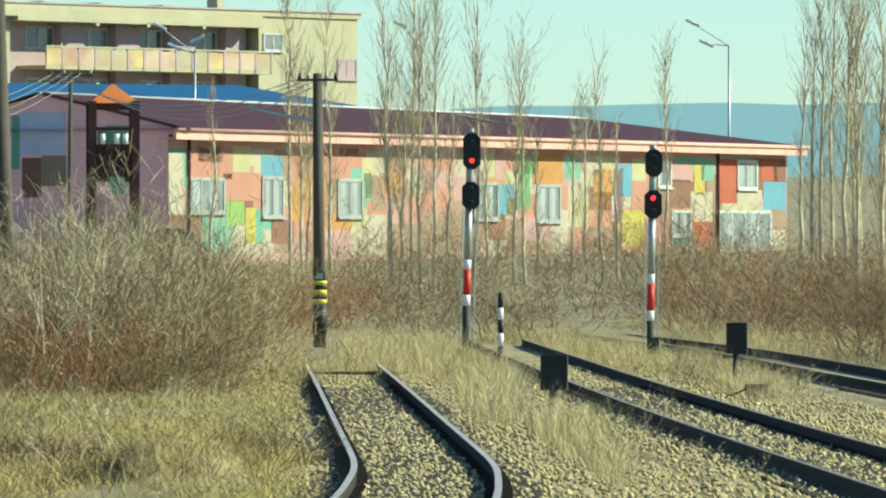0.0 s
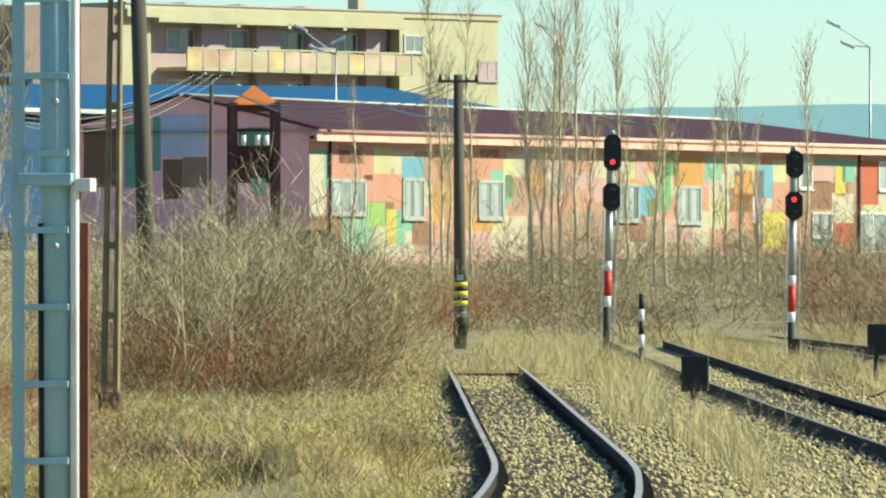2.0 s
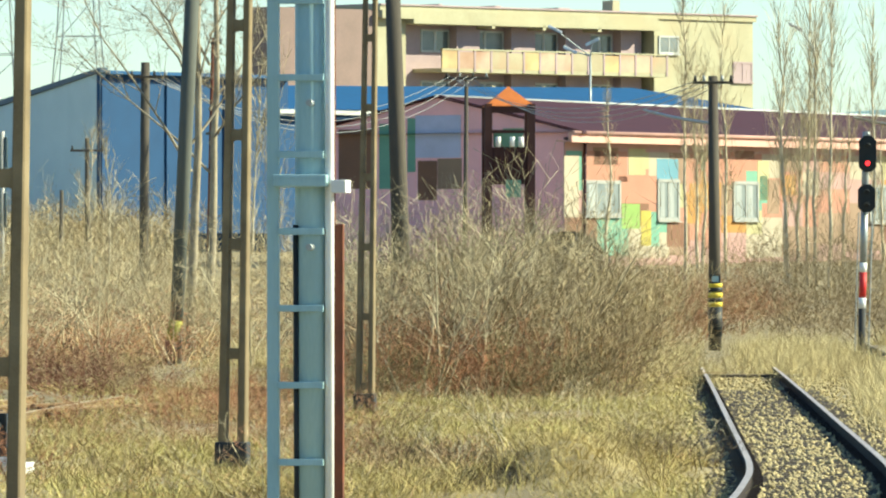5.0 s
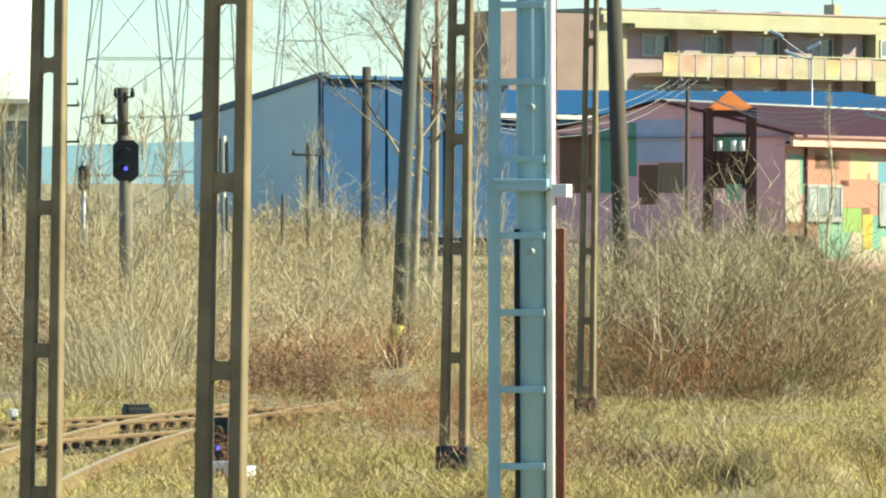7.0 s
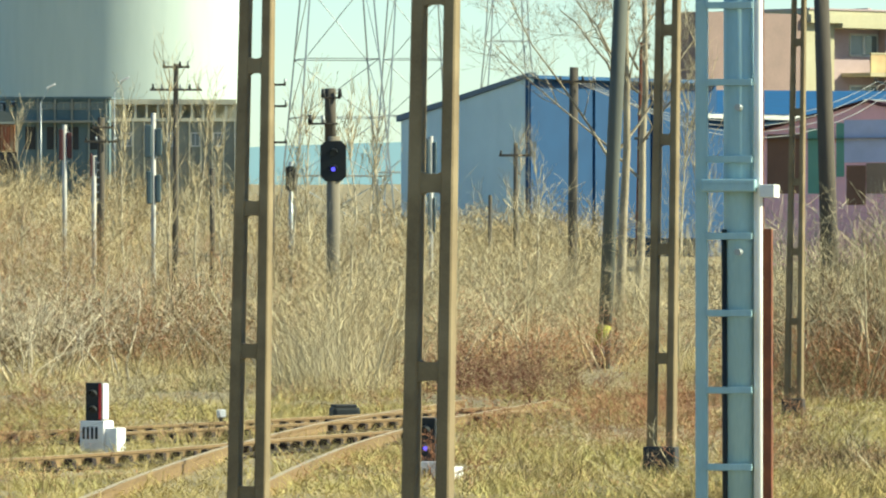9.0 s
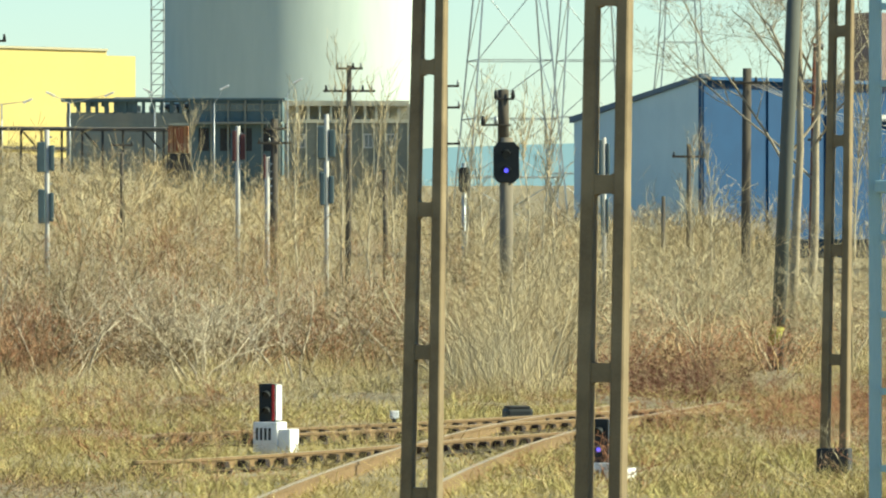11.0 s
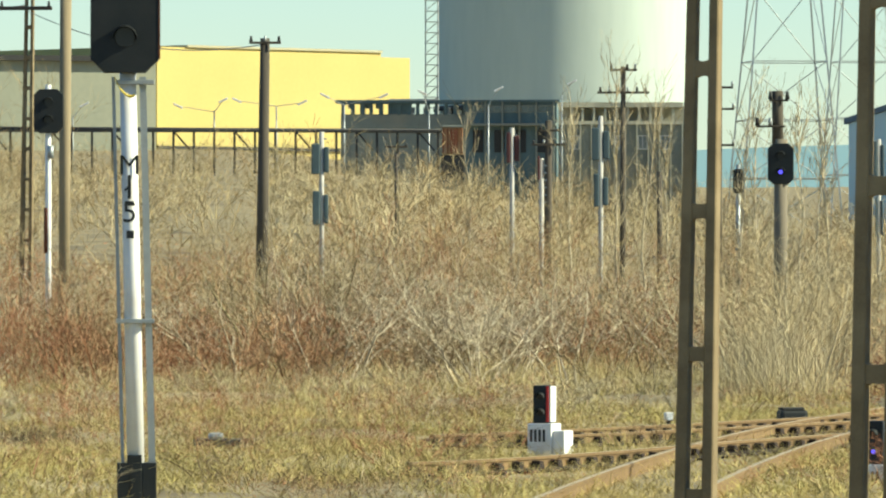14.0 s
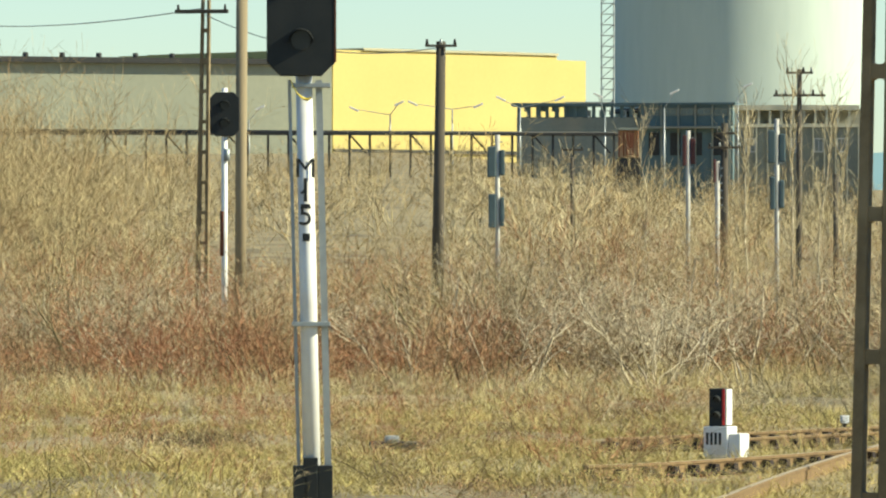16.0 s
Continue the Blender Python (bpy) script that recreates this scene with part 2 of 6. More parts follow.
def track(line, label, rusty, head=None, gauge=1.435, bed=1.75, rails=(-1, 1), sleeper_step=0.62, tie=2.4, sleepers=True):
    t = thing("railway_track", Matrix.Identity(4), label, "railway track", "railway tracks")
    half = gauge / 2 + 0.036
    if bed:
        ob = part("ballast_bed", sweep(bmesh.new(), line, 0, ((-bed - 0.5, -0.15), (-bed, 0.0), (-0.8, 0.025), (0.8, 0.025), (bed, 0.0), (bed + 0.5, -0.15))), M_BED, t, "pale crushed stone ballast")
        ob["kind"] = "stuff"
    for s in rails:
        sunk = 0.06 if rusty else 0.0
        bm = sweep(bmesh.new(), line, s * half if len(rails) == 2 else 0, [(u, z - sunk) for u, z in RAIL], [0, 0, 0, 0, 0, 1, 0, 0, 0, 0, 0, 0])
        ob = part("rail", bm, M_RAILRUST if rusty else M_RAIL, t)
        ob.data.materials.append(head or (M_RAILHEAD if not rusty else M_RAILTOP))
    tie_mesh = None
    walked, want = 0.0, 0.0
    for p, q in zip(line, line[1:]):
        seg = (q - p).length
        while want < walked + seg:
            c = p.lerp(q, (want - walked) / seg)
            d = c.length
            want += sleeper_step
            if not 66 < d < 135 or not sleepers:
                continue
            if tie_mesh is None:
                bm = box(-tie / 2, tie / 2, -0.12, 0.12, -0.1, 0.062 - sunk * 0.7, 0.012)
                wood = len(bm.faces)
                # Rail chairs, their dark colour also standing in for the clips' shadows.
                for s in rails:
                    c0 = s * half if len(rails) == 2 else 0
                    h = 0.10
                    w = 0.08 if rusty else 0.05
                    box(c0 - 0.15, c0 - 0.03, -w, w, 0.06 - sunk, h, bm=bm, top=0.8)
                    box(c0 + 0.03, c0 + 0.15, -w, w, 0.06 - sunk, h, bm=bm, top=0.8)
                bm.faces.ensure_lookup_table()
                for f in bm.faces[wood:]:
                    f.material_index = 1
                tie_mesh = bpy.data.meshes.new("sleeper")
                bm.to_mesh(tie_mesh)
                bm.free()
                tie_mesh.materials.append(M_SLEEPER)
                tie_mesh.materials.append(M_RAIL)
            ob = new("sleeper", tie_mesh)
            ob.parent = t
            w = (q - p).normalized()
            ob.matrix_local = Matrix.Translation((c.x, c.y, 0)) @ Matrix.Rotation(math.atan2(w.y, w.x) - math.pi / 2, 4, "Z")
        walked += seg
    return t


M_RAILDULL = mat("dull rail head", (0.22, 0.19, 0.16), (0.14, 0.12, 0.10), 0.6, 0.3, scale=5, bump=0.1)
M_RAILTOP = mat("worn rusty rail top", (0.50, 0.41, 0.27), (0.36, 0.28, 0.17), 0.6, 0.2, scale=5, bump=0.1)
track(TRACKS["main"], "curving track with bright worn rail heads on pale ballast", False)
track(TRACKS["second"], "straight track with dark rails on pale stone ballast", False, M_RAILDULL)
track(TRACKS["third"], "far track with dark rails among dry weeds", False, M_RAILDULL, bed=1.4)
track(TRACKS["yard"], "overgrown track with rusty orange rails curving into a switch", True, bed=0, sleepers=False)
track(TRACKS["siding"], "rusty siding track crossing the overgrown yard", True, bed=0)
track(TRACKS["lead"], "single rusty switch rail with sleeper ends showing", True, bed=0, rails=(0,), tie=1.2)


# ---- far hills ----
hill = bmesh.new()
low, high = [], []
for i in range(141):
    b = -3600 + i * 45
    x, y = at(b, 4600)
    top = rise(188 + 10 * noise.noise((b * 0.0011, 3.3, 0)) + 5 * noise.noise((b * 0.006, 7.7, 0)) + 0.030 * max(0, 900 - b), 4600)
    low.append(hill.verts.new((x, y, -20)))
    high.append(hill.verts.new((x, y, top)))
for i in range(140):
    hill.faces.new((low[i], low[i + 1], high[i + 1], high[i]))
# Bluish colour and emission put distance haze into the hills.
M_HILL = mat("far hill with painted haze", (0.10, 0.16, 0.18), (0.07, 0.12, 0.14), 1.0, scale=0.004, fine=0.03, bump=0)
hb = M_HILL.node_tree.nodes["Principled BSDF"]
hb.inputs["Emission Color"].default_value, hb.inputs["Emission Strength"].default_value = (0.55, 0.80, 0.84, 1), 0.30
tagged(part("backdrop", hill, M_HILL, None), "far wooded hills along the horizon, blue haze in their colour", "hills", kind="structure")


# ---- buildings ----
class Wall:
    """A straight wall between two plan points; finds the place along it, and the height, for a bearing and rise."""

    def __init__(self, b0, d0, b1, d1, ends=None):
        self.p0, self.p1 = ends or (Vector(at(b0, d0)), Vector(at(b1, d1)))
        self.way = (self.p1 - self.p0).normalized()
        self.length = (self.p1 - self.p0).length
        self.m = Matrix.Translation((*self.p0, 0)) @ Matrix.Rotation(math.atan2(self.way.y, self.way.x), 4, "Z")

    def hit(self, b):
        r = Vector(at(b, 1.0))
        det = r.x * -self.way.y + r.y * self.way.x
        d = (self.p0.x * -self.way.y + self.p0.y * self.way.x) / det
        return ((r * d) - self.p0).dot(self.way), d

    def s(self, b):
        return self.hit(b)[0]

    def z(self, v, b):
        return rise(v, self.hit(b)[1])


def paint(name, c):
    return mat(name, tuple(x * 0.56 for x in c), tuple(x * 0.46 for x in c), 0.85, scale=0.8, fine=14, bump=0.12)


PALETTE = {
    "salmon": (0.72, 0.36, 0.25), "pink": (0.72, 0.45, 0.40), "red": (0.62, 0.17, 0.09), "brown": (0.36, 0.19, 0.12), "tan": (0.50, 0.34, 0.23),
    "yellow": (0.75, 0.62, 0.14), "pale": (0.72, 0.66, 0.36), "green": (0.20, 0.55, 0.22), "mint": (0.30, 0.58, 0.42), "blue": (0.25, 0.50, 0.62),
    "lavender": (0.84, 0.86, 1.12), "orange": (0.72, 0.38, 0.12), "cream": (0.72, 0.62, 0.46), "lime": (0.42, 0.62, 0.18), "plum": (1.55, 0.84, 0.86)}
PAINT = {k: paint(k + " render", c) for k, c in PALETTE.items()}
M_MAROON = mat("maroon sheet roof", (0.06, 0.016, 0.021), (0.042, 0.012, 0.017), 0.7, scale=1.2, fine=20, bump=0.2)
M_PINKTRIM = mat("pink fascia", (0.66, 0.38, 0.30), (0.52, 0.29, 0.23), 0.6, scale=1, bump=0.1)
M_BLUEROOF = mat("blue sheet roof", (0.013, 0.08, 0.2), (0.011, 0.065, 0.16), 0.6, scale=0.8, fine=12, bump=0.15)
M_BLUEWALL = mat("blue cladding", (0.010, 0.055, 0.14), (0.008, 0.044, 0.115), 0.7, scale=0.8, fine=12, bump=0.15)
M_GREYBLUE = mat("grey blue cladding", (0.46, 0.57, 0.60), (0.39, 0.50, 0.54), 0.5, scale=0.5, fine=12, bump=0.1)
M_GLASS = mat("window glass", (0.07, 0.09, 0.09), (0.12, 0.15, 0.15), 0.12, scale=0.6, bump=0, spec=0.6)
M_CURTAIN = mat("pale curtained glass", (0.22, 0.24, 0.23), (0.12, 0.14, 0.14), 0.3, scale=1.2, bump=0, spec=0.6)
M_DULLFRAME = mat("greyed window frame", (0.34, 0.34, 0.31), (0.26, 0.26, 0.24), 0.6, scale=2, bump=0.05)
M_LACE = mat("grey white curtain", (0.36, 0.37, 0.35), (0.22, 0.24, 0.23), 0.8, scale=2.5, streak=6, bump=0.1)
M_FRAME = mat("white window frame", (0.50, 0.50, 0.47), (0.42, 0.42, 0.40), 0.5, scale=2, bump=0.05)


def window(parent, x0, x1, z0, z1, y, panes=2, frame_mat=None, depth=0.10, glass=None, sill=True, bar=0.085):
    """A window set in a wall whose outside lies at y, facing -y."""
    w = part("window", box(x0, x1, y - 0.02, y + depth, z0, z1), glass or M_GLASS, parent)
    f = frame_mat or M_FRAME
    t = min(bar, 0.06 * (z1 - z0) + 0.02)
    for a, b, c, d in ((x0 - t / 2, x0 + t, z0, z1), (x1 - t, x1 + t / 2, z0, z1), (x0, x1, z0 - t / 2, z0 + t), (x0, x1, z1 - t, z1 + t / 2)):
        part("frame", box(a, b, y - 0.06, y + 0.02, c, d), f, w)
    for i in range(1, panes):
        x = x0 + (x1 - x0) * i / panes
        part("mullion", box(x - t / 2, x + t / 2, y - 0.05, y + 0.02, z0 + t, z1 - t), f, w)
    if sill:
        part("sill", box(x0 - 0.1, x1 + 0.1, y - 0.16, y + 0.02, z0 - 0.12, z0 - t / 2), f, w)
    return w


# painted nursery school with a maroon hipped roof
W = Wall(300, 352, 1392, 408)
school = thing("nursery_school", W.m, "low school painted in bright colour patches under a maroon roof", "school building", kind="")
L = W.length
z_floor = W.z(452, 1300) - 0.6
z_eave = W.z(250, 800)
DEPTH = 14.5
part("wall", box(0, L, 0, DEPTH, z_floor - 2.5, z_eave + 0.1), PAINT["pink"], school, "pale pink rendered wall")
rnd = random.Random(11)
names = list(PALETTE)
bearing = 302.0
while bearing < 1375:
    wide = rnd.choice((28, 36, 44, 55))
    v = 262 + (bearing - 300) * 0.018
    while v < 445:
        tall = rnd.choice((30, 42, 55, 70))
        x0, x1 = W.s(bearing), W.s(min(1390, bearing + wide))
        key = rnd.choice(("salmon", "pink", "tan", "cream", "tan", "pink") if v > 385 or 640 < bearing < 850 else ("salmon", "salmon", "pink", "pink", "cream", "tan", "orange", "mint", "pale", "brown"))
        part("patch", box(x0, x1, -0.012, 0.01, W.z(min(452, v + tall), bearing), W.z(v, bearing)), PAINT[key], school)
        v += tall
    bearing += wide
# the patches that stand out
BIG = (("yellow", 1100, 1140, 372, 436), ("cream", 298, 324, 270, 380), ("salmon", 330, 410, 262, 316), ("pale", 412, 442, 258, 305), ("lime", 400, 432, 356, 400), ("yellow", 434, 452, 368, 430), ("mint", 452, 466, 370, 432), ("blue", 462, 500, 276, 314), ("green", 917, 937, 272, 370))
BIG2 = (("orange", 942, 995, 272, 326), ("blue", 1088, 1118, 290, 348), ("pale", 1118, 1142, 280, 320), ("red", 1268, 1304, 282, 360), ("cream", 1222, 1260, 340, 392), ("yellow", 1228, 1246, 292, 345), ("pink", 1188, 1226, 290, 322), ("brown", 1180, 1222, 318, 368), ("blue", 1350, 1390, 322, 372))
BIG3 = (("salmon", 1085, 1102, 300, 392), ("cream", 1302, 1348, 336, 362), ("orange", 520, 545, 320, 372), ("pale", 640, 660, 280, 350), ("red", 1345, 1375, 285, 320), ("mint", 1240, 1262, 282, 320), ("brown", 480, 520, 390, 432), ("orange", 1050, 1082, 300, 372), ("salmon", 548, 600, 264, 318))
BIG4 = (("mint", 644, 657, 307, 355), ("tan", 657, 678, 313, 374), ("orange", 681, 708, 305, 340), ("pink", 875, 894, 270, 318), ("blue", 880, 910, 326, 380), ("green", 923, 952, 274, 308), ("mint", 998, 1027, 276, 316), ("cream", 1037, 1064, 281, 310), ("lavender", 1083, 1100, 347, 392), ("salmon", 1117, 1144, 321, 372), ("red", 1226, 1256, 393, 430), ("brown", 1086, 1101, 393, 432))
BIG5 = (("tan", 350, 394, 256, 287), ("salmon", 394, 461, 307, 355), ("brown", 1368, 1388, 292, 321), ("brown", 600, 634, 262, 276), ("mint", 1187, 1222, 420, 436), ("orange", 1053, 1083, 340, 372), ("yellow", 896, 914, 350, 380))
for key, b0, b1, v0, v1 in BIG + BIG2 + BIG3 + BIG4 + BIG5:
    part("patch", box(W.s(b0), W.s(b1), -0.022, 0.01, W.z(v1, b0), W.z(v0, b0)), PAINT[key], school)
for b0, b1, v0, v1, n in ((333, 396, 316, 376, 3), (463, 500, 314, 384, 2), (597, 640, 318, 384, 2), (838, 880, 324, 388, 2), (950, 990, 328, 392, 2), (1187, 1221, 374, 417, 2), (1163, 1186, 286, 331, 1), (1304, 1338, 285, 334, 2), (1270, 1362, 374, 446, 4)):
    window(school, W.s(b0), W.s(b1), W.z(v1, b0), W.z(v0, b0), -0.03, n, None if b0 > 1100 else M_DULLFRAME, glass=M_CURTAIN if b0 in (333, 463, 597, 950, 1304, 1270) else None, bar=0.11)
    for f in (0.12, 0.58):
        x0, x1 = W.s(b0), W.s(b1)
        part("curtain", box(x0 + (x1 - x0) * f, x0 + (x1 - x0) * (f + 0.2), -0.056, -0.052, W.z(v1 - 5, b0), W.z(v0 + 5, b0)), M_LACE, school, "white curtain behind the pane")
part("fascia", box(-0.8, L + 0.8, -0.9, -0.7, z_eave - 0.30, z_eave + 0.18), M_PINKTRIM, school, "pink fascia board under the eaves")
part("gutter", tube((-0.8, -0.95, z_eave + 0.16), (L + 0.8, -0.95, z_eave + 0.16), 0.10), M_PINKTRIM, school)
part("soffit", box(-0.8, L + 0.8, -0.88, 0.0, z_eave - 0.28, z_eave - 0.2), M_PINKTRIM, school)
for b in (332, 1268):
    part("downpipe", tube((W.s(b), -0.12, z_floor), (W.s(b), -0.12, z_eave - 0.2), 0.07), M_MAROON, school)
ridge = W.z(196, 900)
rb = bmesh.new()
pts = [(-0.3, -1.0, z_eave + 0.2), (L + 1, -1.0, z_eave + 0.2), (L + 1, DEPTH + 1, z_eave + 0.2), (-0.3, DEPTH + 1, z_eave + 0.2), (-0.3, DEPTH / 2, ridge + 0.35), (L - 10, DEPTH / 2, ridge)]
vs = [rb.verts.new(p) for p in pts]
for f in ((0, 1, 5, 4), (1, 2, 5), (2, 3, 4, 5), (3, 2, 1, 0)):
    rb.faces.new([vs[i] for i in f])
part("roof", rb, M_MAROON, school, "maroon profiled sheet roof")
part("ridge_cap", tube((-0.3, DEPTH / 2, ridge + 0.36), (L - 10, DEPTH / 2, ridge + 0.02), 0.07, n=8), M_FRAME, school)

# its gable end, in the shade
E = Wall(0, 0, 0, 0, (W.p0 + Vector((-W.way.y, W.way.x)) * DEPTH, W.p0))
mid = DEPTH / 2
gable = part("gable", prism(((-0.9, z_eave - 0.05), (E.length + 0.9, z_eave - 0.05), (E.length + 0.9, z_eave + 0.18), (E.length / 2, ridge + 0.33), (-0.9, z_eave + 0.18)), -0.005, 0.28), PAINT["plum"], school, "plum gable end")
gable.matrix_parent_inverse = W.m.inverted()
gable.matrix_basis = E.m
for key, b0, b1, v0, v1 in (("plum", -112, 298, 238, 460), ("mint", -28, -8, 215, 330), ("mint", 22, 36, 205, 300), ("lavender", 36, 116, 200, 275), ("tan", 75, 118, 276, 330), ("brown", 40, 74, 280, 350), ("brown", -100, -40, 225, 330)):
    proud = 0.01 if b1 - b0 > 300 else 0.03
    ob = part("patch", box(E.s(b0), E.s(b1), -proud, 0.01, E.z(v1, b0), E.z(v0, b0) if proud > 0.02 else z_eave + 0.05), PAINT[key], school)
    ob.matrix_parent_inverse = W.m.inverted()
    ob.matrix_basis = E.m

verge = part("verge", prism(((-1.1, z_eave + 0.1), (E.length / 2, ridge + 0.26), (E.length + 1.1, z_eave + 0.1), (E.length + 1.1, z_eave + 0.24), (E.length / 2, ridge + 0.42), (-1.1, z_eave + 0.24)), -0.1, 0.2), M_MAROON, school, "maroon verge board")
verge.matrix_parent_inverse = W.m.inverted()
verge.matrix_basis = E.m

# blue-roofed hall behind the school
Bq = Wall(-640, 395, 700, 452)
hall = thing("blue_roofed_hall", Bq.m, "long blue metal roof of a hall behind the school", "hall")
zl, zr = Bq.z(193, -80), Bq.z(186, 500)
part("wall", box(Bq.s(-215), Bq.s(660), 0.0, 20, 0.5, zl - 0.1), M_BLUEWALL, hall, "blue clad wall")
rb = bmesh.new()
pts = [(Bq.s(-225), -0.6, zl), (Bq.s(672), -0.6, zr - 0.2), (Bq.s(672), 20.6, zr - 0.2), (Bq.s(-225), 20.6, zl), (Bq.s(-225), 10, 12.4), (Bq.s(655), 10, 13.1)]
vs = [rb.verts.new(p) for p in pts]
for f in ((0, 1, 5, 4), (1, 2, 5), (2, 3, 4, 5), (3, 0, 4), (3, 2, 1, 0)):
    rb.faces.new([vs[i] for i in f])
part("roof", rb, M_BLUEROOF, hall, "bright blue sheet roof")
part("gutter", box(Bq.s(-225), Bq.s(672), -0.75, -0.58, zl - 0.22, zl + 0.02), M_FRAME, hall, "white eaves trim")

M_TRIM = mat("slate trim", (0.10, 0.14, 0.18), (0.08, 0.11, 0.15), 0.7, scale=2, bump=0.05)
# warehouse with a grey-blue gable and blue side
G = Wall(-748, 420, -522, 400)
ware = thing("warehouse", G.m, "metal warehouse with grey-blue gable wall and blue side", "warehouse")
gz = G.z(345, -640) - 2
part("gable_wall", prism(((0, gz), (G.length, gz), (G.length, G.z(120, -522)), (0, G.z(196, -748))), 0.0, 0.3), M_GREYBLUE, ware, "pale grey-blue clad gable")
part("verge", prism(((-0.4, G.z(196, -748) - 0.2), (G.length + 0.3, G.z(120, -522) - 0.1), (G.length + 0.3, G.z(118, -522) + 0.08), (-0.4, G.z(194, -748) + 0.08)), -0.15, 0.32), M_TRIM, ware)
Gs = Wall(-521, 400, -190, 412)
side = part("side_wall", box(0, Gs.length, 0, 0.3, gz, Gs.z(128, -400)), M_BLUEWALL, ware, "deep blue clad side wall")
side.matrix_parent_inverse = G.m.inverted()
side.matrix_basis = Gs.m
roof = part("roof", box(0.1, Gs.length, -0.6, 0.5, Gs.z(130, -400), Gs.z(124, -400)), M_BLUEROOF, ware)
roof.matrix_parent_inverse = G.m.inverted()
roof.matrix_basis = Gs.m
for b in (-516, -402, -300):
    post = part("pilaster", box(Gs.s(b) - 0.25, Gs.s(b) + 0.25, -0.12, 0.0, gz, Gs.z(132, b)), M_BLUEWALL, ware)
    post.matrix_parent_inverse = G.m.inverted()
    post.matrix_basis = Gs.m

# block of flats
A = Wall(-215, 470, 632, 500)
M_CREAM = mat("cream render", (0.43, 0.40, 0.27), (0.35, 0.32, 0.21), 0.9, scale=0.5, fine=6, bump=0.15, stain=(0.40, 0.345, 0.22))
M_MAUVE = mat("mauve render", (0.42, 0.32, 0.32), (0.33, 0.25, 0.25), 0.9, scale=0.6, fine=8, bump=0.15)
M_BALCONYPINK = mat("faded pink balcony panel", (0.44, 0.31, 0.24), (0.50, 0.40, 0.28), 0.9, scale=0.9, fine=9, bump=0.2, stain=(0.36, 0.22, 0.15))
M_BALCONYGOLD = mat("yellowed balcony panel", (0.56, 0.44, 0.20), (0.46, 0.38, 0.22), 0.9, scale=0.9, fine=9, bump=0.2, stain=(0.40, 0.26, 0.14))
M_BALCONY = mat("stained balcony panel", (0.42, 0.37, 0.25), (0.34, 0.28, 0.18), 0.9, scale=0.7, fine=9, bump=0.2, stain=(0.42, 0.27, 0.17))
M_OXIDE = mat("dull oxide render", (0.27, 0.19, 0.165), (0.21, 0.15, 0.13), 0.9, scale=0.6, fine=8, bump=0.15)
flats = thing("apartment_block", A.m, "cream block of flats with long stained balconies and flat roof", "apartment building")
top = A.z(24, 300)
s0, s1 = A.s(22), A.s(458)
part("wall", box(s1, A.length, 0, 12, 0, top), M_CREAM, flats, "cream end wall")
part("wall", box(A.s(-30), s1, 1.6, 12, 0, top - 0.2), M_MAUVE, flats, "mauve recessed balcony wall")
part("wall", box(0, A.s(-32), 0.2, 2.4, 0, A.z(10, -120)), M_OXIDE, flats, "dark red-brown side wall")
part("pier", box(A.s(-30), s0, 0.2, 2, 0, top), M_CREAM, flats)
part("parapet", box(A.s(-30), A.length + 0.2, -0.15, 12.2, top, top + 0.35), M_CREAM, flats)
part("roof_edge", box(A.s(-30), A.length + 0.3, -0.25, 12.3, top + 0.35, top + 0.45), M_MAUVE, flats)
part("slab", box(s0, s1, -0.6, 1.8, A.z(44, 250), A.z(36, 250)), M_CREAM, flats, "roof slab over the balconies")
part("roof_band", box(A.s(-30), s1 + 0.01, -0.4, 1.7, A.z(36, 250), top + 0.02), M_CREAM, flats, "cream band under the roof edge")
for v0, v1 in ((42, 90), (126, 196)):
    for b0, b1 in ((125, 166), (222, 264), (318, 362), (416, 452)):
        part("pier", box(A.s(b0), A.s(b1), 0.9, 1.7, A.z(v1, 250), A.z(v0, 250)), M_MAUVE, flats, "mauve rendered pier")
for v0, v1 in ((88, 121), (196, 230)):
    z0, z1 = A.z(v1, 250), A.z(v0, 250)
    part("balcony_slab", box(A.s(60), s1, -1.2, 1.8, z0 - 0.25, z0), M_CREAM, flats)
    n = 14
    for i in range(n):
        a, b = A.s(60) + (s1 - A.s(60)) * i / n, A.s(60) + (s1 - A.s(60)) * (i + 1) / n
        part("balcony_panel", box(a + 0.03, b - 0.03, -1.22, -1.12, z0, z1 - 0.05 - 0.1 * (i % 3 == 1)), (M_BALCONY, M_BALCONYPINK, M_BALCONY, M_BALCONYGOLD, M_BALCONYPINK)[(i * 3 + int(v0)) % 5], flats)
        part("balcony_post", box(b - 0.08, b + 0.08, -1.25, -1.08, z0 - 0.2, z1 + 0.05), M_MAUVE, flats)
    part("handrail", box(A.s(60), s1, -1.27, -1.07, z1 - 0.05, z1 + 0.05), M_CREAM, flats)
    for b in (160, 250, 348):
        part("bracket", box(A.s(b), A.s(b) + 0.3, -0.6, 1.7, z1 + 1.45, z1 + 1.75), M_CREAM, flats)
for b0, b1, g in ((74, 98, 1), (99, 123, 0), (170, 186, 1), (187, 219, 1), (268, 290, 1), (291, 315, 0), (367, 389, 1), (390, 411, 0)):
    window(flats, A.s(b0), A.s(b1), A.z(90, 250), A.z(52, 250), 1.58, 1, glass=M_CURTAIN if g else M_GLASS, sill=False)
    window(flats, A.s(b0), A.s(b1), A.z(180, 250), A.z(142, 250), 1.58, 1, glass=M_CURTAIN if g else M_GLASS, sill=False)
window(flats, A.s(466), A.s(500), A.z(90, 480), A.z(60, 480), -0.02, 2, glass=M_CURTAIN)
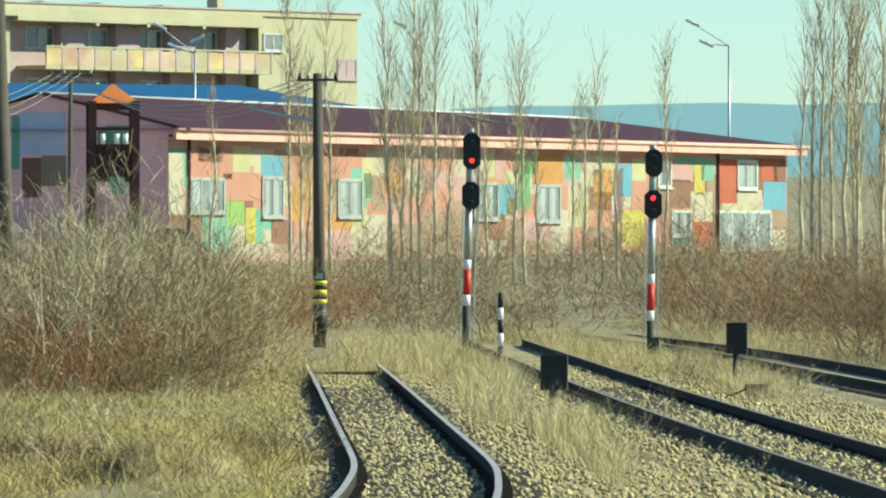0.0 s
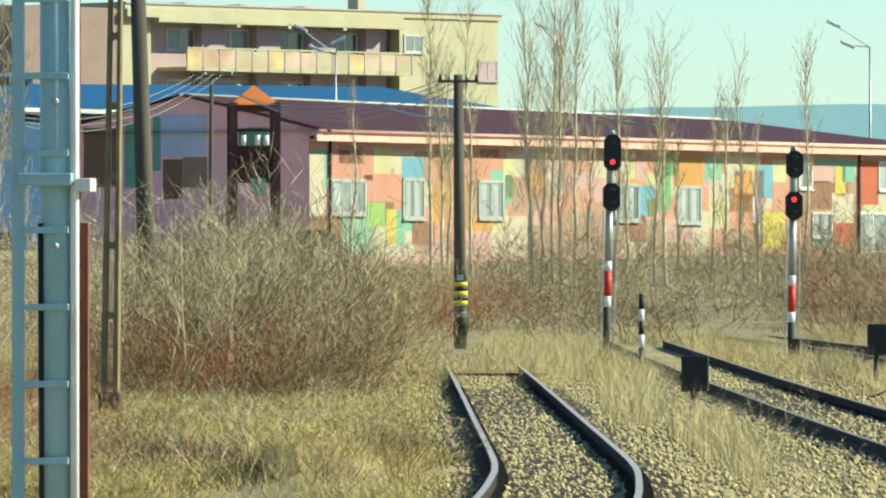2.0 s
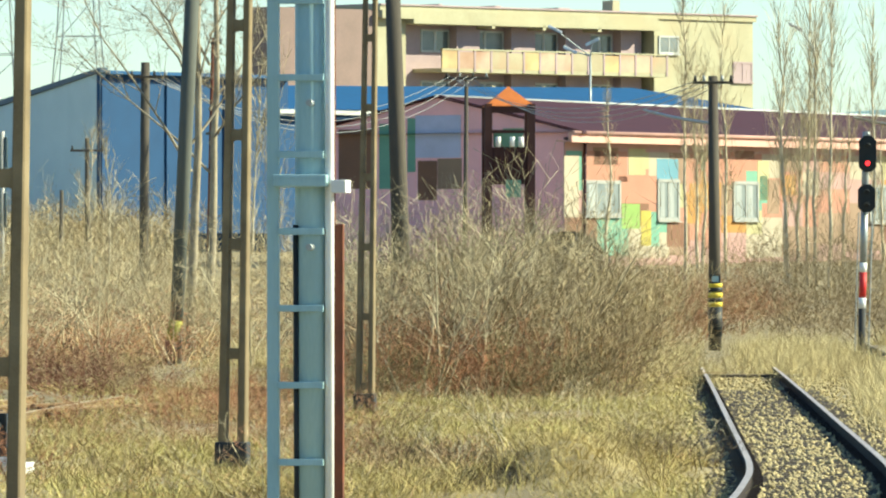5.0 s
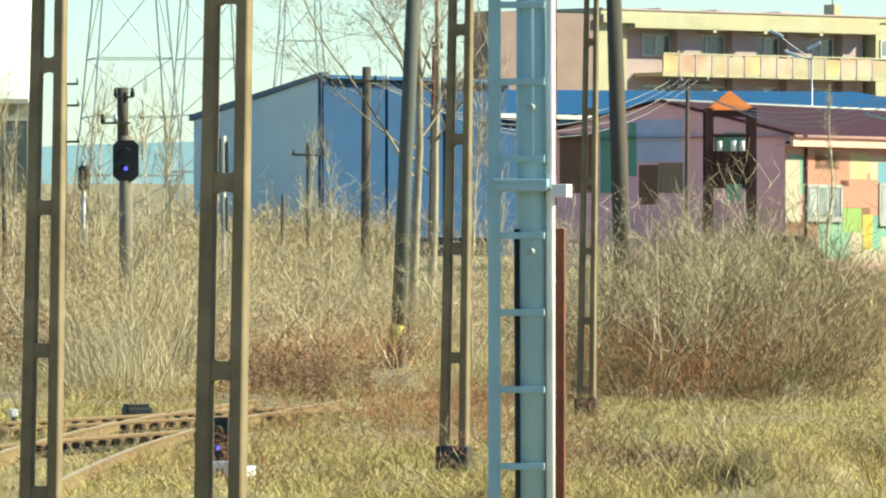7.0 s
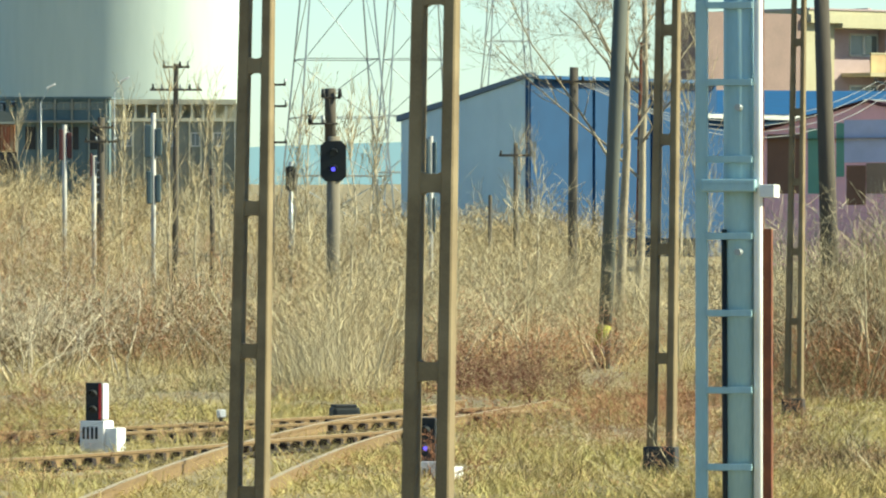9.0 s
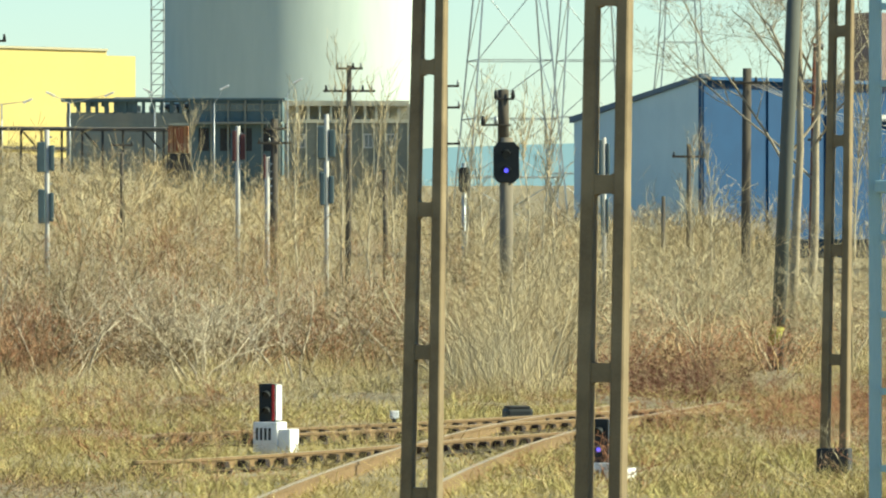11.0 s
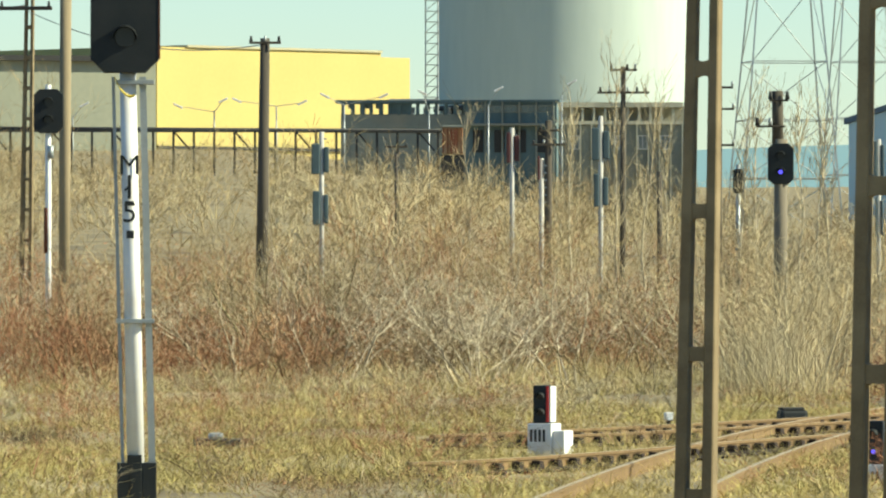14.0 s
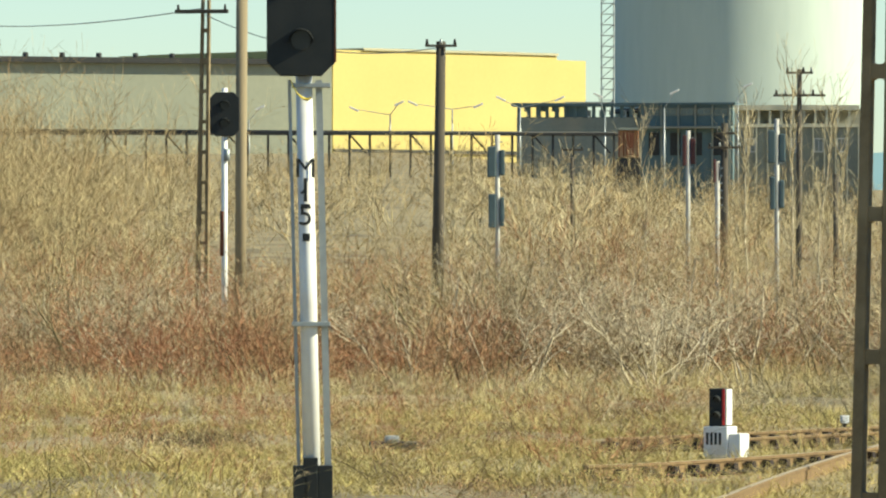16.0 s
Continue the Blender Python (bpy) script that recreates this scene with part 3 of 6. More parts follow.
window(flats, A.s(597), A.s(630), A.z(140, 600), A.z(106, 600), -0.02, 2, frame_mat=M_MAUVE, glass=M_MAUVE)
for b0, b1 in ((362, 384), (150, 158), (250, 262)):
    part("roof_cowl", box(A.s(b0), A.s(b1), 4, 6, top + 0.4, top + 0.75, 0.1), M_MAUVE, flats)
part("vent", box(A.s(440), A.s(452), 3, 4, top + 0.4, top + 1.3), M_CREAM, flats)
part("antenna", tube((A.s(446), 3.5, top + 1.3), (A.s(446), 3.5, top + 3.0), 0.04, n=6), M_DARK, flats)

# yellow works hall and grey shed
Y = Wall(-1971, 900, -1524, 930)
M_YELLOW = mat("yellow cladding", (0.52, 0.42, 0.15), (0.46, 0.37, 0.13), 0.7, scale=0.1, fine=2, bump=0.1)
M_GREYWALL = mat("grey green cladding", (0.33, 0.33, 0.25), (0.26, 0.27, 0.21), 0.8, scale=0.1, fine=1.5, bump=0.1)
works = thing("works_hall", Y.m, "large windowless hall with bright yellow cladding", "industrial building")
part("wall", box(0, Y.s(-1575), 0, 40, 0, Y.z(72, -1700)), M_YELLOW, works)
part("wall", box(Y.s(-1575), Y.length, 0, 40, 0, Y.z(84, -1550)), M_YELLOW, works)
part("parapet", box(Y.s(-1920), Y.s(-1575), -0.3, 40, Y.z(72, -1700), Y.z(68, -1700)), M_CREAM, works)
part("roof_edge", box(0, Y.length, -0.4, 0, Y.z(250, -1700), Y.z(244, -1700)), M_DARK, works)
Q = Wall(-2900, 880, -1973, 898)
shed = thing("grey_shed", Q.m, "long grey shed with a dark flat roof edge", "industrial building")
part("wall", box(0, Q.length, 0, 40, 0, Q.z(90, -2200)), M_GREYWALL, shed)
part("roof", box(-1, Q.length, -1, 41, Q.z(90, -2200), Q.z(80, -2200)), M_DARK, shed)
for i in range(9):
    x = Q.s(-2560 + i * 65)
    part("roof_vent", tube((x, 5, Q.z(80, -2200)), (x, 5, Q.z(80, -2200) + 0.7), 0.35, n=8), M_DARK, shed)

# cooling tower
M_TOWER = mat("cooling tower concrete", (0.465, 0.525, 0.475), (0.39, 0.45, 0.415), 0.9, scale=0.05, fine=0.6, bump=0.1, streak=6)
cd = 1500.0
tower = thing("cooling_tower", facing(-1253, cd), "huge smooth concrete cooling tower lit from one side", "cooling tower")
bm = bmesh.new()
prev, nseg = None, 72
for i in range(19):
    z = 34.4 + i * 5.0
    r = 223 * cd / RAD * (1 + 0.02 * ((z - 75) / 48) ** 2 - 0.01)
    ring = [bm.verts.new((r * math.cos(6.28319 * k / nseg), r * math.sin(6.28319 * k / nseg), z)) for k in range(nseg)]
    if prev:
        for k in range(nseg):
            bm.faces.new((prev[k], prev[(k + 1) % nseg], ring[(k + 1) % nseg], ring[k])).smooth = True
    prev = ring
part("shell", bm, M_TOWER, tower)
rr = 224 * cd / RAD
part("ring_beam", tube((0, 0, 34.2), (0, 0, 35.2), rr + 0.6, n=72), M_DARK, tower)
# Dark cylinder added behind the columns as the inlet's shade.
part("inlet_shade", tube((0, 0, 20), (0, 0, 34.2), rr * 0.95, n=72), M_DARK, tower, "dark cylinder standing in for the shaded inlet behind the columns")
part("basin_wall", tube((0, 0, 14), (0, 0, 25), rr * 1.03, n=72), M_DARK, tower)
for k in range(40):
    a = 6.28319 * k / 40
    part("column", tube((rr * 1.02 * math.cos(a), rr * 1.02 * math.sin(a), 24), (rr * math.cos(a), rr * math.sin(a), 34.4), 0.5, n=6), M_TOWER, tower)


# ---- poles and signals ----
M_OLDPOLE = mat("silver grey timber", (0.22, 0.19, 0.14), (0.14, 0.12, 0.09), 0.9, scale=4, streak=14)

def lattice_pole(b_top, b_foot, d, spacing, first_bar, w_top, w_foot, label, turn=-12, height=9.5, foot=True):
    """A concrete pole of two legs joined by bars, narrowing upwards."""
    t = thing("lattice_pole", facing(b_foot, d, -0.1, turn), label, "concrete pole", "concrete lattice poles")
    k = d / RAD
    lean = (b_top - b_foot) * k * height / (rise(0, d) + 0.1)
    dep = w_foot * 0.62

    def half(z):
        return (w_foot + (w_top - w_foot) * z / height) / 2

    leg = w_foot * 0.29
    for s in (-1, 1):
        bm = bmesh.new()
        vs = []
        for z in (0, height):
            c, h = lean * z / height, half(z)
            o, i = c + s * h, c + s * (h - leg * (1 - 0.3 * z / height))
            dd = dep / 2 * (1 - 0.35 * z / height)
            vs.append([bm.verts.new(p) for p in ((o, -dd, z), (i, -dd, z), (i, dd, z), (o, dd, z))])
        for a in range(4):
            bm.faces.new((vs[0][a], vs[0][(a + 1) % 4], vs[1][(a + 1) % 4], vs[1][a]))
        bm.faces.new(vs[0])
        bm.faces.new(vs[1])
        bmesh.ops.recalc_face_normals(bm, faces=bm.faces)
        bmesh.ops.bevel(bm, geom=list(bm.edges), offset=0.012, segments=1, affect="EDGES")
        part("leg", bm, M_CONCRETE, t)
    z = first_bar
    while z > 0:
        z -= spacing
    while z < height:
        if z > 0.05:
            h, c = half(z), lean * z / height
            x = h - leg * 0.6
            f = w_foot * 0.05
            th = spacing * 0.1
            part("bar", prism(((c - x, z - th - f * 1.6), (c - x + leg * 0.4 + f, z - th), (c + x - leg * 0.4 - f, z - th), (c + x, z - th - f * 1.6), (c + x, z + f * 1.6), (c + x - leg * 0.4 - f, z), (c - x + leg * 0.4 + f, z), (c - x, z + f * 1.6)), -dep * 0.36, dep * 0.36), M_CONCRETE, t)
        z += spacing
    if foot:
        part("footing", box(-half(0) - 0.03, half(0) + 0.03, -dep / 2 - 0.03, dep / 2 + 0.03, -0.3, 0.42, 0.03), M_DARK, t, "dark tarred foot")
    return t


lattice_pole(-686, -705, 50, 1.28, rise(310, 50) + 0.16, 0.275, 0.335, "slim concrete pole with rounded openings beside the yard", height=10)
lattice_pole(-1002, -1020, 66, 1.28, rise(353, 66) + 0.15, 0.23, 0.36, "concrete pole with tall openings lit from one side", height=10)
lattice_pole(-275, -288, 86, 1.28, rise(232, 86) + 0.15, 0.235, 0.33, "weathered concrete pole with openings and a dark foot", height=10)
lattice_pole(-44, -54, 117, 1.11, rise(183, 117) + 0.13, 0.19, 0.29, "far concrete lattice pole standing before the red bush", height=10)


def hood(bm, x, z, r, y, depth=0.22):
    """A visor over a lens, open below."""
    n = 10
    prev = None
    for i in range(n + 1):
        a = math.radians(-10 + 200 * i / n)
        p = (x + r * math.cos(a), z + r * math.sin(a))
        cur = [bm.verts.new((p[0] * 1.0, y, p[1])), bm.verts.new((p[0], y - depth * (0.5 + 0.5 * max(0, math.sin(a))), p[1] - 0.02))]
        if prev:
            bm.faces.new((prev[0], prev[1], cur[1], cur[0]))
        prev = cur
    return bm


def signal_head(parent, x, z0, z1, w, y, lamps, lit=None, light=None, chamfer=0.28, edge=None):
    """A black backboard with cut corners, lamps with visors; lit: index of the burning lamp."""
    c = w * chamfer
    h = w / 2
    out = ((x - h + c, z0), (x + h - c, z0), (x + h, z0 + c), (x + h, z1 - c), (x + h - c, z1), (x - h + c, z1), (x - h, z1 - c), (x - h, z0 + c))
    head = part("signal_head", prism(out, y - 0.03, y + 0.16, bevel=0.01), M_BLACK, parent, "black backboard with cut corners")
    if edge:
        part("edge_strip", box(x + h - 0.005, x + h + 0.012, y - 0.035, y + 0.03, z0 + c, z1 - c), edge, head)
    for i, fz in enumerate(lamps):
        z = z0 + (z1 - z0) * fz
        r = w * 0.17
        on = i == lit
        part("lens", tube((x, y - 0.05, z), (x, y - 0.032, z), r * (0.5 if on and light is M_BLUELIGHT else 0.85), n=16), light if on else M_LENS, head)
        part("visor", hood(bmesh.new(), x, z, r * 1.05, y - 0.03, 0.16), M_BLACK, head)
    return head


def mast_bands(t, x, y, r, bands, lean=0.0):
    """A round mast in painted lengths: (z0, z1, material)."""
    for z0, z1, m in bands:
        part("mast_section", tube((x + lean * z0, y, z0), (x + lean * z1, y, z1), r), m, t)


def main_signal(b_foot, b_head, d, heads, white0, red0, red1, white1, lit, label, box_b):
    k = d / RAD
    t = thing("railway_signal", facing(b_foot, d, 0), label, "railway signal", "red railway signals")
    xh = (b_head - b_foot) * k
    r = 0.085
    lean = xh / rise(heads[0][0], d)
    mast_bands(t, 0, 0.05, r, ((0, rise(white1, d), M_DARK), (rise(white1, d), rise(red1, d), M_WHITE), (rise(red1, d), rise(red0, d), M_REDPAINT), (rise(red0, d), rise(white0, d), M_WHITE), (rise(white0, d), rise(heads[1][1] - 6, d), M_GALV), (rise(heads[1][1] - 6, d), rise(heads[0][0], d) + 0.1, M_GALV)), lean * 0.8)
    for i, (v0, v1) in enumerate(heads):
        signal_head(t, xh * (1 if i == 0 else 0.85), rise(v1, d), rise(v0, d), 31 * k, -0.14, (0.24, 0.72), lit if (lit >= 0 and i == 0) else (None if lit >= 0 else (1 if i == 1 else None)), M_REDLIGHT)
        part("bracket", box(xh * 0.85 - 0.1, xh * 0.85 + 0.1, 0.0, 0.2, rise(v1, d) + 0.2, rise(v1, d) + 0.28), M_GALV, t)
    part("cap", tube((xh, 0.0, rise(heads[0][0], d) + 0.0), (xh, 0.0, rise(heads[0][0] - 6, d)), 0.05, n=8), M_GALV, t)
    bx = (box_b - b_foot) * k
    part("relay_box", box(bx - 0.14, bx + 0.14, -0.12, 0.14, rise(655 if lit >= 0 else 637, d), rise(617 if lit >= 0 else 598, d), 0.015), M_BLACK, t, "black relay box beside the mast")
    part("box_side", box(bx + 0.141, bx + 0.165, -0.1, 0.12, rise(655 if lit >= 0 else 637, d) + 0.02, rise(617 if lit >= 0 else 598, d) - 0.02), M_WHITE, t)
    part("box_foot", box(bx - 0.1, bx + 0.1, -0.08, 0.1, -0.1, rise(655 if lit >= 0 else 637, d)), M_DARK, t)
    # ladder at the back
    for s in (-0.16, 0.16):
        part("ladder_rail", tube((s + lean * 0.5, 0.38, 0.2), (s + lean * 3.8, 0.30, rise(heads[1][1], d)), 0.015, n=6), M_GALV, t)
    for i in range(9):
        z = 0.5 + i * 0.34
        part("rung", tube((-0.16 + lean * z, 0.37, z), (0.16 + lean * z, 0.37, z), 0.012, n=6), M_GALV, t)
    return t


main_signal(823, 835, 172, ((236, 300), (322, 371)), 460, 477, 522, 541, 0, "two-headed mast signal showing red on a banded mast", 818)
main_signal(1150, 1157, 176, ((265, 313), (337, 387)), 485, 503, 550, 568, -1, "two-headed mast signal showing red in its lower head", 1156)


def cross_arm(t, z, x0, x1, y=-0.16, pins=4, thick=0.05, ends=True):
    part("cross_arm", box(x0, x1, y - thick, y + thick, z - thick, z + thick, 0.008), M_WOODPOLE, t)
    for i in range(pins):
        x = x0 + (x1 - x0) * (0.06 + 0.88 * i / max(1, pins - 1))
        if abs(x) < 0.12:
            continue
        part("insulator", tube((x, y, z + thick), (x, y, z + thick + 0.16), 0.05, 0.03, 8), M_GALV if i % 2 else M_DARK, t)


def timber_pole(b_top, b_foot, d, v_top, w_top, w_foot, label, arms=(), material=None, z_foot=-0.3, category="utility pole", group="utility poles", rnd_n=14):
    k = d / RAD
    x, y = at(b_foot, d)
    zg = ground_height(x, y)
    t = thing("utility_pole", facing(b_foot, d, 0), label, category, group)
    top = rise(v_top, d)
    dx = (b_top - b_foot) * k
    part("pole", tube((0, 0, zg - 0.4), (dx, 0, top), w_foot * k / 2, w_top * k / 2, rnd_n), material or M_WOODPOLE, t)
    for v, x0, x1, pins in arms:
        f = (rise(v, d) - zg) / (top - zg)
        cross_arm(t, rise(v, d), dx * f + x0 * k, dx * f + x1 * k, -w_top * k / 2 - 0.05, pins, max(0.035, 2.0 * k))
    return t


p = timber_pole(562, 566, 198, 130, 17, 24, "dark timber telegraph pole with yellow and black bands at its foot", ((142, -36, 36, 5),))
k = 198 / RAD
for v0, v1, m in ((497, 504, M_YELLOWPAINT), (504, 513, M_BLACK), (513, 522, M_YELLOWPAINT), (522, 530, M_BLACK), (530, 538, M_YELLOWPAINT), (538, 590, M_BLACK)):
    part("painted_band", tube((0.0, 0, rise(v1, 198)), (0.0, 0, rise(v0, 198)), 12.6 * k, n=14), m, p)
part("plate", box(-9 * k, 9 * k, -0.26, -0.22, rise(497, 198), rise(480, 198), 0.01), M_BLACK, p, "small enamel plate")
part("plate_face", box(-6 * k, 6 * k, -0.27, -0.262, rise(494, 198), rise(484, 198)), M_STEELBLUE, p)
timber_pole(-8, 18, 150, -120, 26, 36, "thick leaning dark pole rising out of the bushes", ())
p = timber_pole(-352, -392, 178, -160, 27, 24, "tall leaning pole with a yellow painted band near its foot", (), mat("tarred grey timber", (0.12, 0.125, 0.108), (0.08, 0.083, 0.07), 0.9, scale=4, streak=14))
part("painted_band", tube((-0.03, -0.02, rise(598, 178)), (0.06, -0.02, rise(562, 178)), 13 * 178 / RAD, n=14), mat("mossy yellow paint", (0.34, 0.33, 0.05), (0.22, 0.23, 0.06), 0.8, scale=5), p)
part("painted_band", tube((-0.08, -0.02, rise(640, 178)), (-0.03, -0.02, rise(598, 178)), 13 * 178 / RAD, n=14), M_BLACK, p)
timber_pole(-442, -446, 230, 106, 16, 18, "timber pole with one cross-arm among bare trees", ((132, -28, 40, 4),))
timber_pole(126, 122, 290, 128, 7, 9, "thin timber pole behind the lookout tower", ((134, -40, 40, 4),))
timber_pole(-590, -592, 260, 332, 7, 9, "short dark post in the grass", ())
timber_pole(-1146, -1148, 250, 100, 9, 12, "thin telegraph pole with two cross-arms", ((106, -24, 24, 4), (146, -46, 46, 6)))
timber_pole(-974, -976, 235, 134, 6, 8, "thin pole with short bracket arms on one side", ((137, 0, 22, 2), (175, 0, 24, 2), (239, 0, 24, 2)))
timber_pole(-1780, -1788, 210, 50, 17, 24, "stout timber pole with a short cross-arm", ((58, -28, 28, 3),))
timber_pole(-1278, -1280, 300, 195, 13, 15, "dark pole with two cross-arms beyond the bushes", ((213, -16, 22, 3), (238, -30, 30, 4)))
timber_pole(-1082, -1082, 320, 285, 9, 10, "short dark post beyond the bushes", ())
timber_pole(-2132, -2136, 190, -60, 21, 20, "pale timber pole standing behind a shunting signal", (), mat("pale timber", (0.30, 0.24, 0.15), (0.2, 0.16, 0.10), 0.9, scale=4, streak=14))
timber_pole(-1548, -1548, 340, 255, 6, 6, "far small pole with a cross-arm", ((222 + 20, -20, 20, 3),))
timber_pole(-545, -545, 300, 240, 8, 10, "thin far pole with bracket arms", ((262, -30, 30, 3),))



# ladder mast of a tall signal, close by
def ladder_mast():
    d = 45.0
    k = d / RAD
    t = thing("ladder_mast", facing(-150, d, 0, -9), "pale blue steel signal mast with a ladder on its side", "signal mast")
    part("mast", tube((0.005, 0.05, -0.3), (-0.01, 0.05, 6.6), 30 * k, 28 * k, 24), M_STEELBLUE, t, "round pale blue mast")
    for z, h in ((rise(318, d), 0.03), (rise(316, d) + 0.02, 0.02)):
        part("collar", box(-62 * k, 34 * k, -0.13, 0.2, z - h, z + h, 0.01), M_STEELBLUE, t, "clamp collar")
    part("edge_rail", tube((35 * k, -0.02, -0.3), (35 * k, -0.02, 6.6), 8 * k, n=16), M_WHITE, t, "white round ladder rail")
    part("edge_rail", box(42.5 * k, 44 * k, 0.0, 0.02, -0.3, 6.6), M_RUST, t)
    part("ladder_rail", box(-76 * k, -55 * k, -0.05, 0.0, -0.3, 6.6, 0.004), M_STEELBLUE, t)
    for i in range(-3, 16):
        z = rise(541, d) + i * 136 * k
        if 0.1 < z < 6.5:
            part("rung", box(-56 * k, 26 * k, -0.075, -0.05, z - 6 * k, z + 6 * k, 0.004), M_STEELBLUE, t)
    for v in (178, 433):
        part("bolt", tube((4 * k, -0.16, rise(v, d)), (4 * k, -0.05, rise(v, d)), 6 * k, n=8), M_GALV, t)
    part("lamp_box", box(42 * k, 68 * k, -0.12, 0.1, rise(337, d), rise(314, d), 0.006), M_WHITE, t, "small white box on the mast")
    part("conduit", tube((-22 * k, -0.02, -0.3), (-26 * k, -0.02, rise(393, d)), 5 * k, n=10), M_BLACK, t, "black conduit")
    part("marker_post", box(44 * k, 58 * k, 0.0, 0.06, -0.3, rise(392, d), 0.004), M_RUST, t, "rusty flat post")
    return t


ladder_mast()


def word(name, text, size, x, y, z, material, parent):
    """Painted letters standing upright, facing -y."""
    c = bpy.data.curves.new(name, "FONT")
    c.body, c.size, c.extrude, c.align_x, c.align_y = text, size, 0.002, "CENTER", "BOTTOM"
    tmp = new("letters_tmp", c)
    me = bpy.data.meshes.new_from_object(tmp)
    bpy.data.objects.remove(tmp)
    bpy.data.curves.remove(c)
    me.materials.append(material)
    ob = new(name, me)
    ob.parent = parent
    ob.matrix_local = pose(x, y, z, 90, 0, 0)
    return ob


# shunting signal close by, with its number painted down the mast
def shunting_signal():
    d = 76.0
    k = d / RAD
    t = thing("shunting_signal", facing(-2016, d, 0), "white mast signal with black head and painted number", "railway signal", "shunting signals")
    part("mast", tube((0.05, 0, 0.1), (-0.04, 0, rise(105, d)), 15.5 * k, 14.5 * k, 20), M_WHITE, t, "white enamelled round mast")
    signal_head(t, -12 * k, rise(112, d), rise(-130, d), 121 * k, -0.2, (0.26, 0.74), edge=M_RUST, chamfer=0.2)
    for s, w in ((-24, 3), (28, 6)):
        part("cable_channel", prism((((s - w) * k + 0.05, 0.35), ((s + w) * k + 0.05, 0.35), ((s + w) * k - 0.05, rise(118, d)), ((s - w) * k - 0.05, rise(118, d))), 0.0, 0.05), M_GALV, t, "grey steel side channel")
    for v in (550, 128):
        part("clamp", box(-28 * k, 40 * k, -0.12, 0.1, rise(v + 4, d), rise(v - 4, d), 0.005), M_GALV, t)
    for x in (-18, 0, 26):
        part("foot", box(x * k + 0.03 - 13 * k, x * k + 0.03 + 13 * k, -0.14, 0.12, -0.2, rise(800 if x else 786, d), 0.01), M_BLACK, t, "black foot clamp")
    part("cable", sag((-30 * k, -0.13, rise(120, d)), (6 * k, -0.13, rise(150, d)), 0.08, 0.012), M_YELLOWPAINT, t)
    z = lambda v: rise(v, d)
    for ch, v0, v1 in (("M", 270, 301), ("1", 308, 346), ("5", 352, 386)):
        size = (v1 - v0) * k * 1.6
        word("letter", ch, size, -4 * k, -16.0 * k, z(v1), M_BLACK, t)
    part("letter_foot", box(-13 * k, 6 * k, -16.4 * k, -15.6 * k, z(346), z(342.5)), M_BLACK, t)
    part("letter_flag", prism(((-4 * k, z(309)), (-13 * k, z(318)), (-11 * k, z(321)), (-3 * k, z(314))), -16.4 * k, -15.6 * k), M_BLACK, t)
    part("painted_mark", box(-9 * k, 4 * k, -16.3 * k, -15.6 * k, z(404), z(390)), M_BLACK, t)
    return t


shunting_signal()


def small_signal(b, d, v0, v1, w, v_foot, label, lit=None, mast=None, mast_w=7):
    k = d / RAD
    x, y = at(b, d)
    t = thing("shunting_signal", facing(b, d, 0), label, "railway signal", "shunting signals")
    part("mast", tube((0, 0.1, ground_height(x, y) - 0.3), (0, 0.1, rise(v0 - 8, d)), mast_w * k / 2 + 0.01, n=10), mast or M_GALV, t)
    signal_head(t, 0, rise(v1, d), rise(v0, d), w * k, -0.02, (0.3, 0.7), lit, M_BLUELIGHT, 0.2)
    return t


p = small_signal(-868, 148, 236, 308, 46, 480, "black shunting signal head with a blue light on a timber pole", 0, M_OLDPOLE, 22)
for v, x0, x1 in ((160, -20, 14), (206, -44, 8)):
    cross_arm(p, rise(v, 148), x0 * 148 / RAD, x1 * 148 / RAD, 0.0, 3, 0.02)
part("pole_top", tube((-0.06, 0.12, rise(236, 148)), (-0.06, 0.12, rise(143, 148)), 10 * 148 / RAD, n=12), M_WOODPOLE, p)
p = small_signal(-2163, 165, 140, 218, 52, 430, "black shunting signal head on a thin white mast", None, M_WHITE, 9)
part("junction", tube((0.05, 0.0, rise(262, 165)), (0.05, 0, rise(240, 165)), 0.07, n=8), M_GALV, p)
part("mast_wrap", tube((-0.03, 0.1, rise(430, 165)), (-0.03, 0.1, rise(350, 165)), 0.07, n=8), M_RUST, p)
small_signal(-943, 260, 281, 325, 19, 400, "far grey signal head on a pale post", None, M_GALV, 7)


def side_signal(b, d, v_top, v_foot, heads, label, colour):
    """A signal seen from its side: a pale post with boxes on both sides."""
    k = d / RAD
    x, y = at(b, d)
    t = thing("railway_signal", facing(b, d, 0), label, "railway signal", "far signals seen from the side")
    part("mast", tube((0, 0, ground_height(x, y) - 0.3), (0, 0, rise(v_top, d)), 4.2 * k, n=10), M_AGED, t)
    for v0, v1, x0, x1 in heads:
        part("signal_head", box(x0 * k, -3 * k, -0.2, 0.25, rise(v1, d), rise(v0, d), 0.04), colour, t)
        part("signal_head", box(4 * k, x1 * k, -0.1, 0.3, rise(v1 - 3, d), rise(v0 + 6, d), 0.04), colour, t)
    n = 6
    for i in range(n):
        v = v_top + 14 + (v_foot - v_top - 30) * i / n
        part("step", box(4 * k, 9 * k, -0.04, 0.04, rise(v, d), rise(v, d) + 0.05), M_GALV, t)
    return t


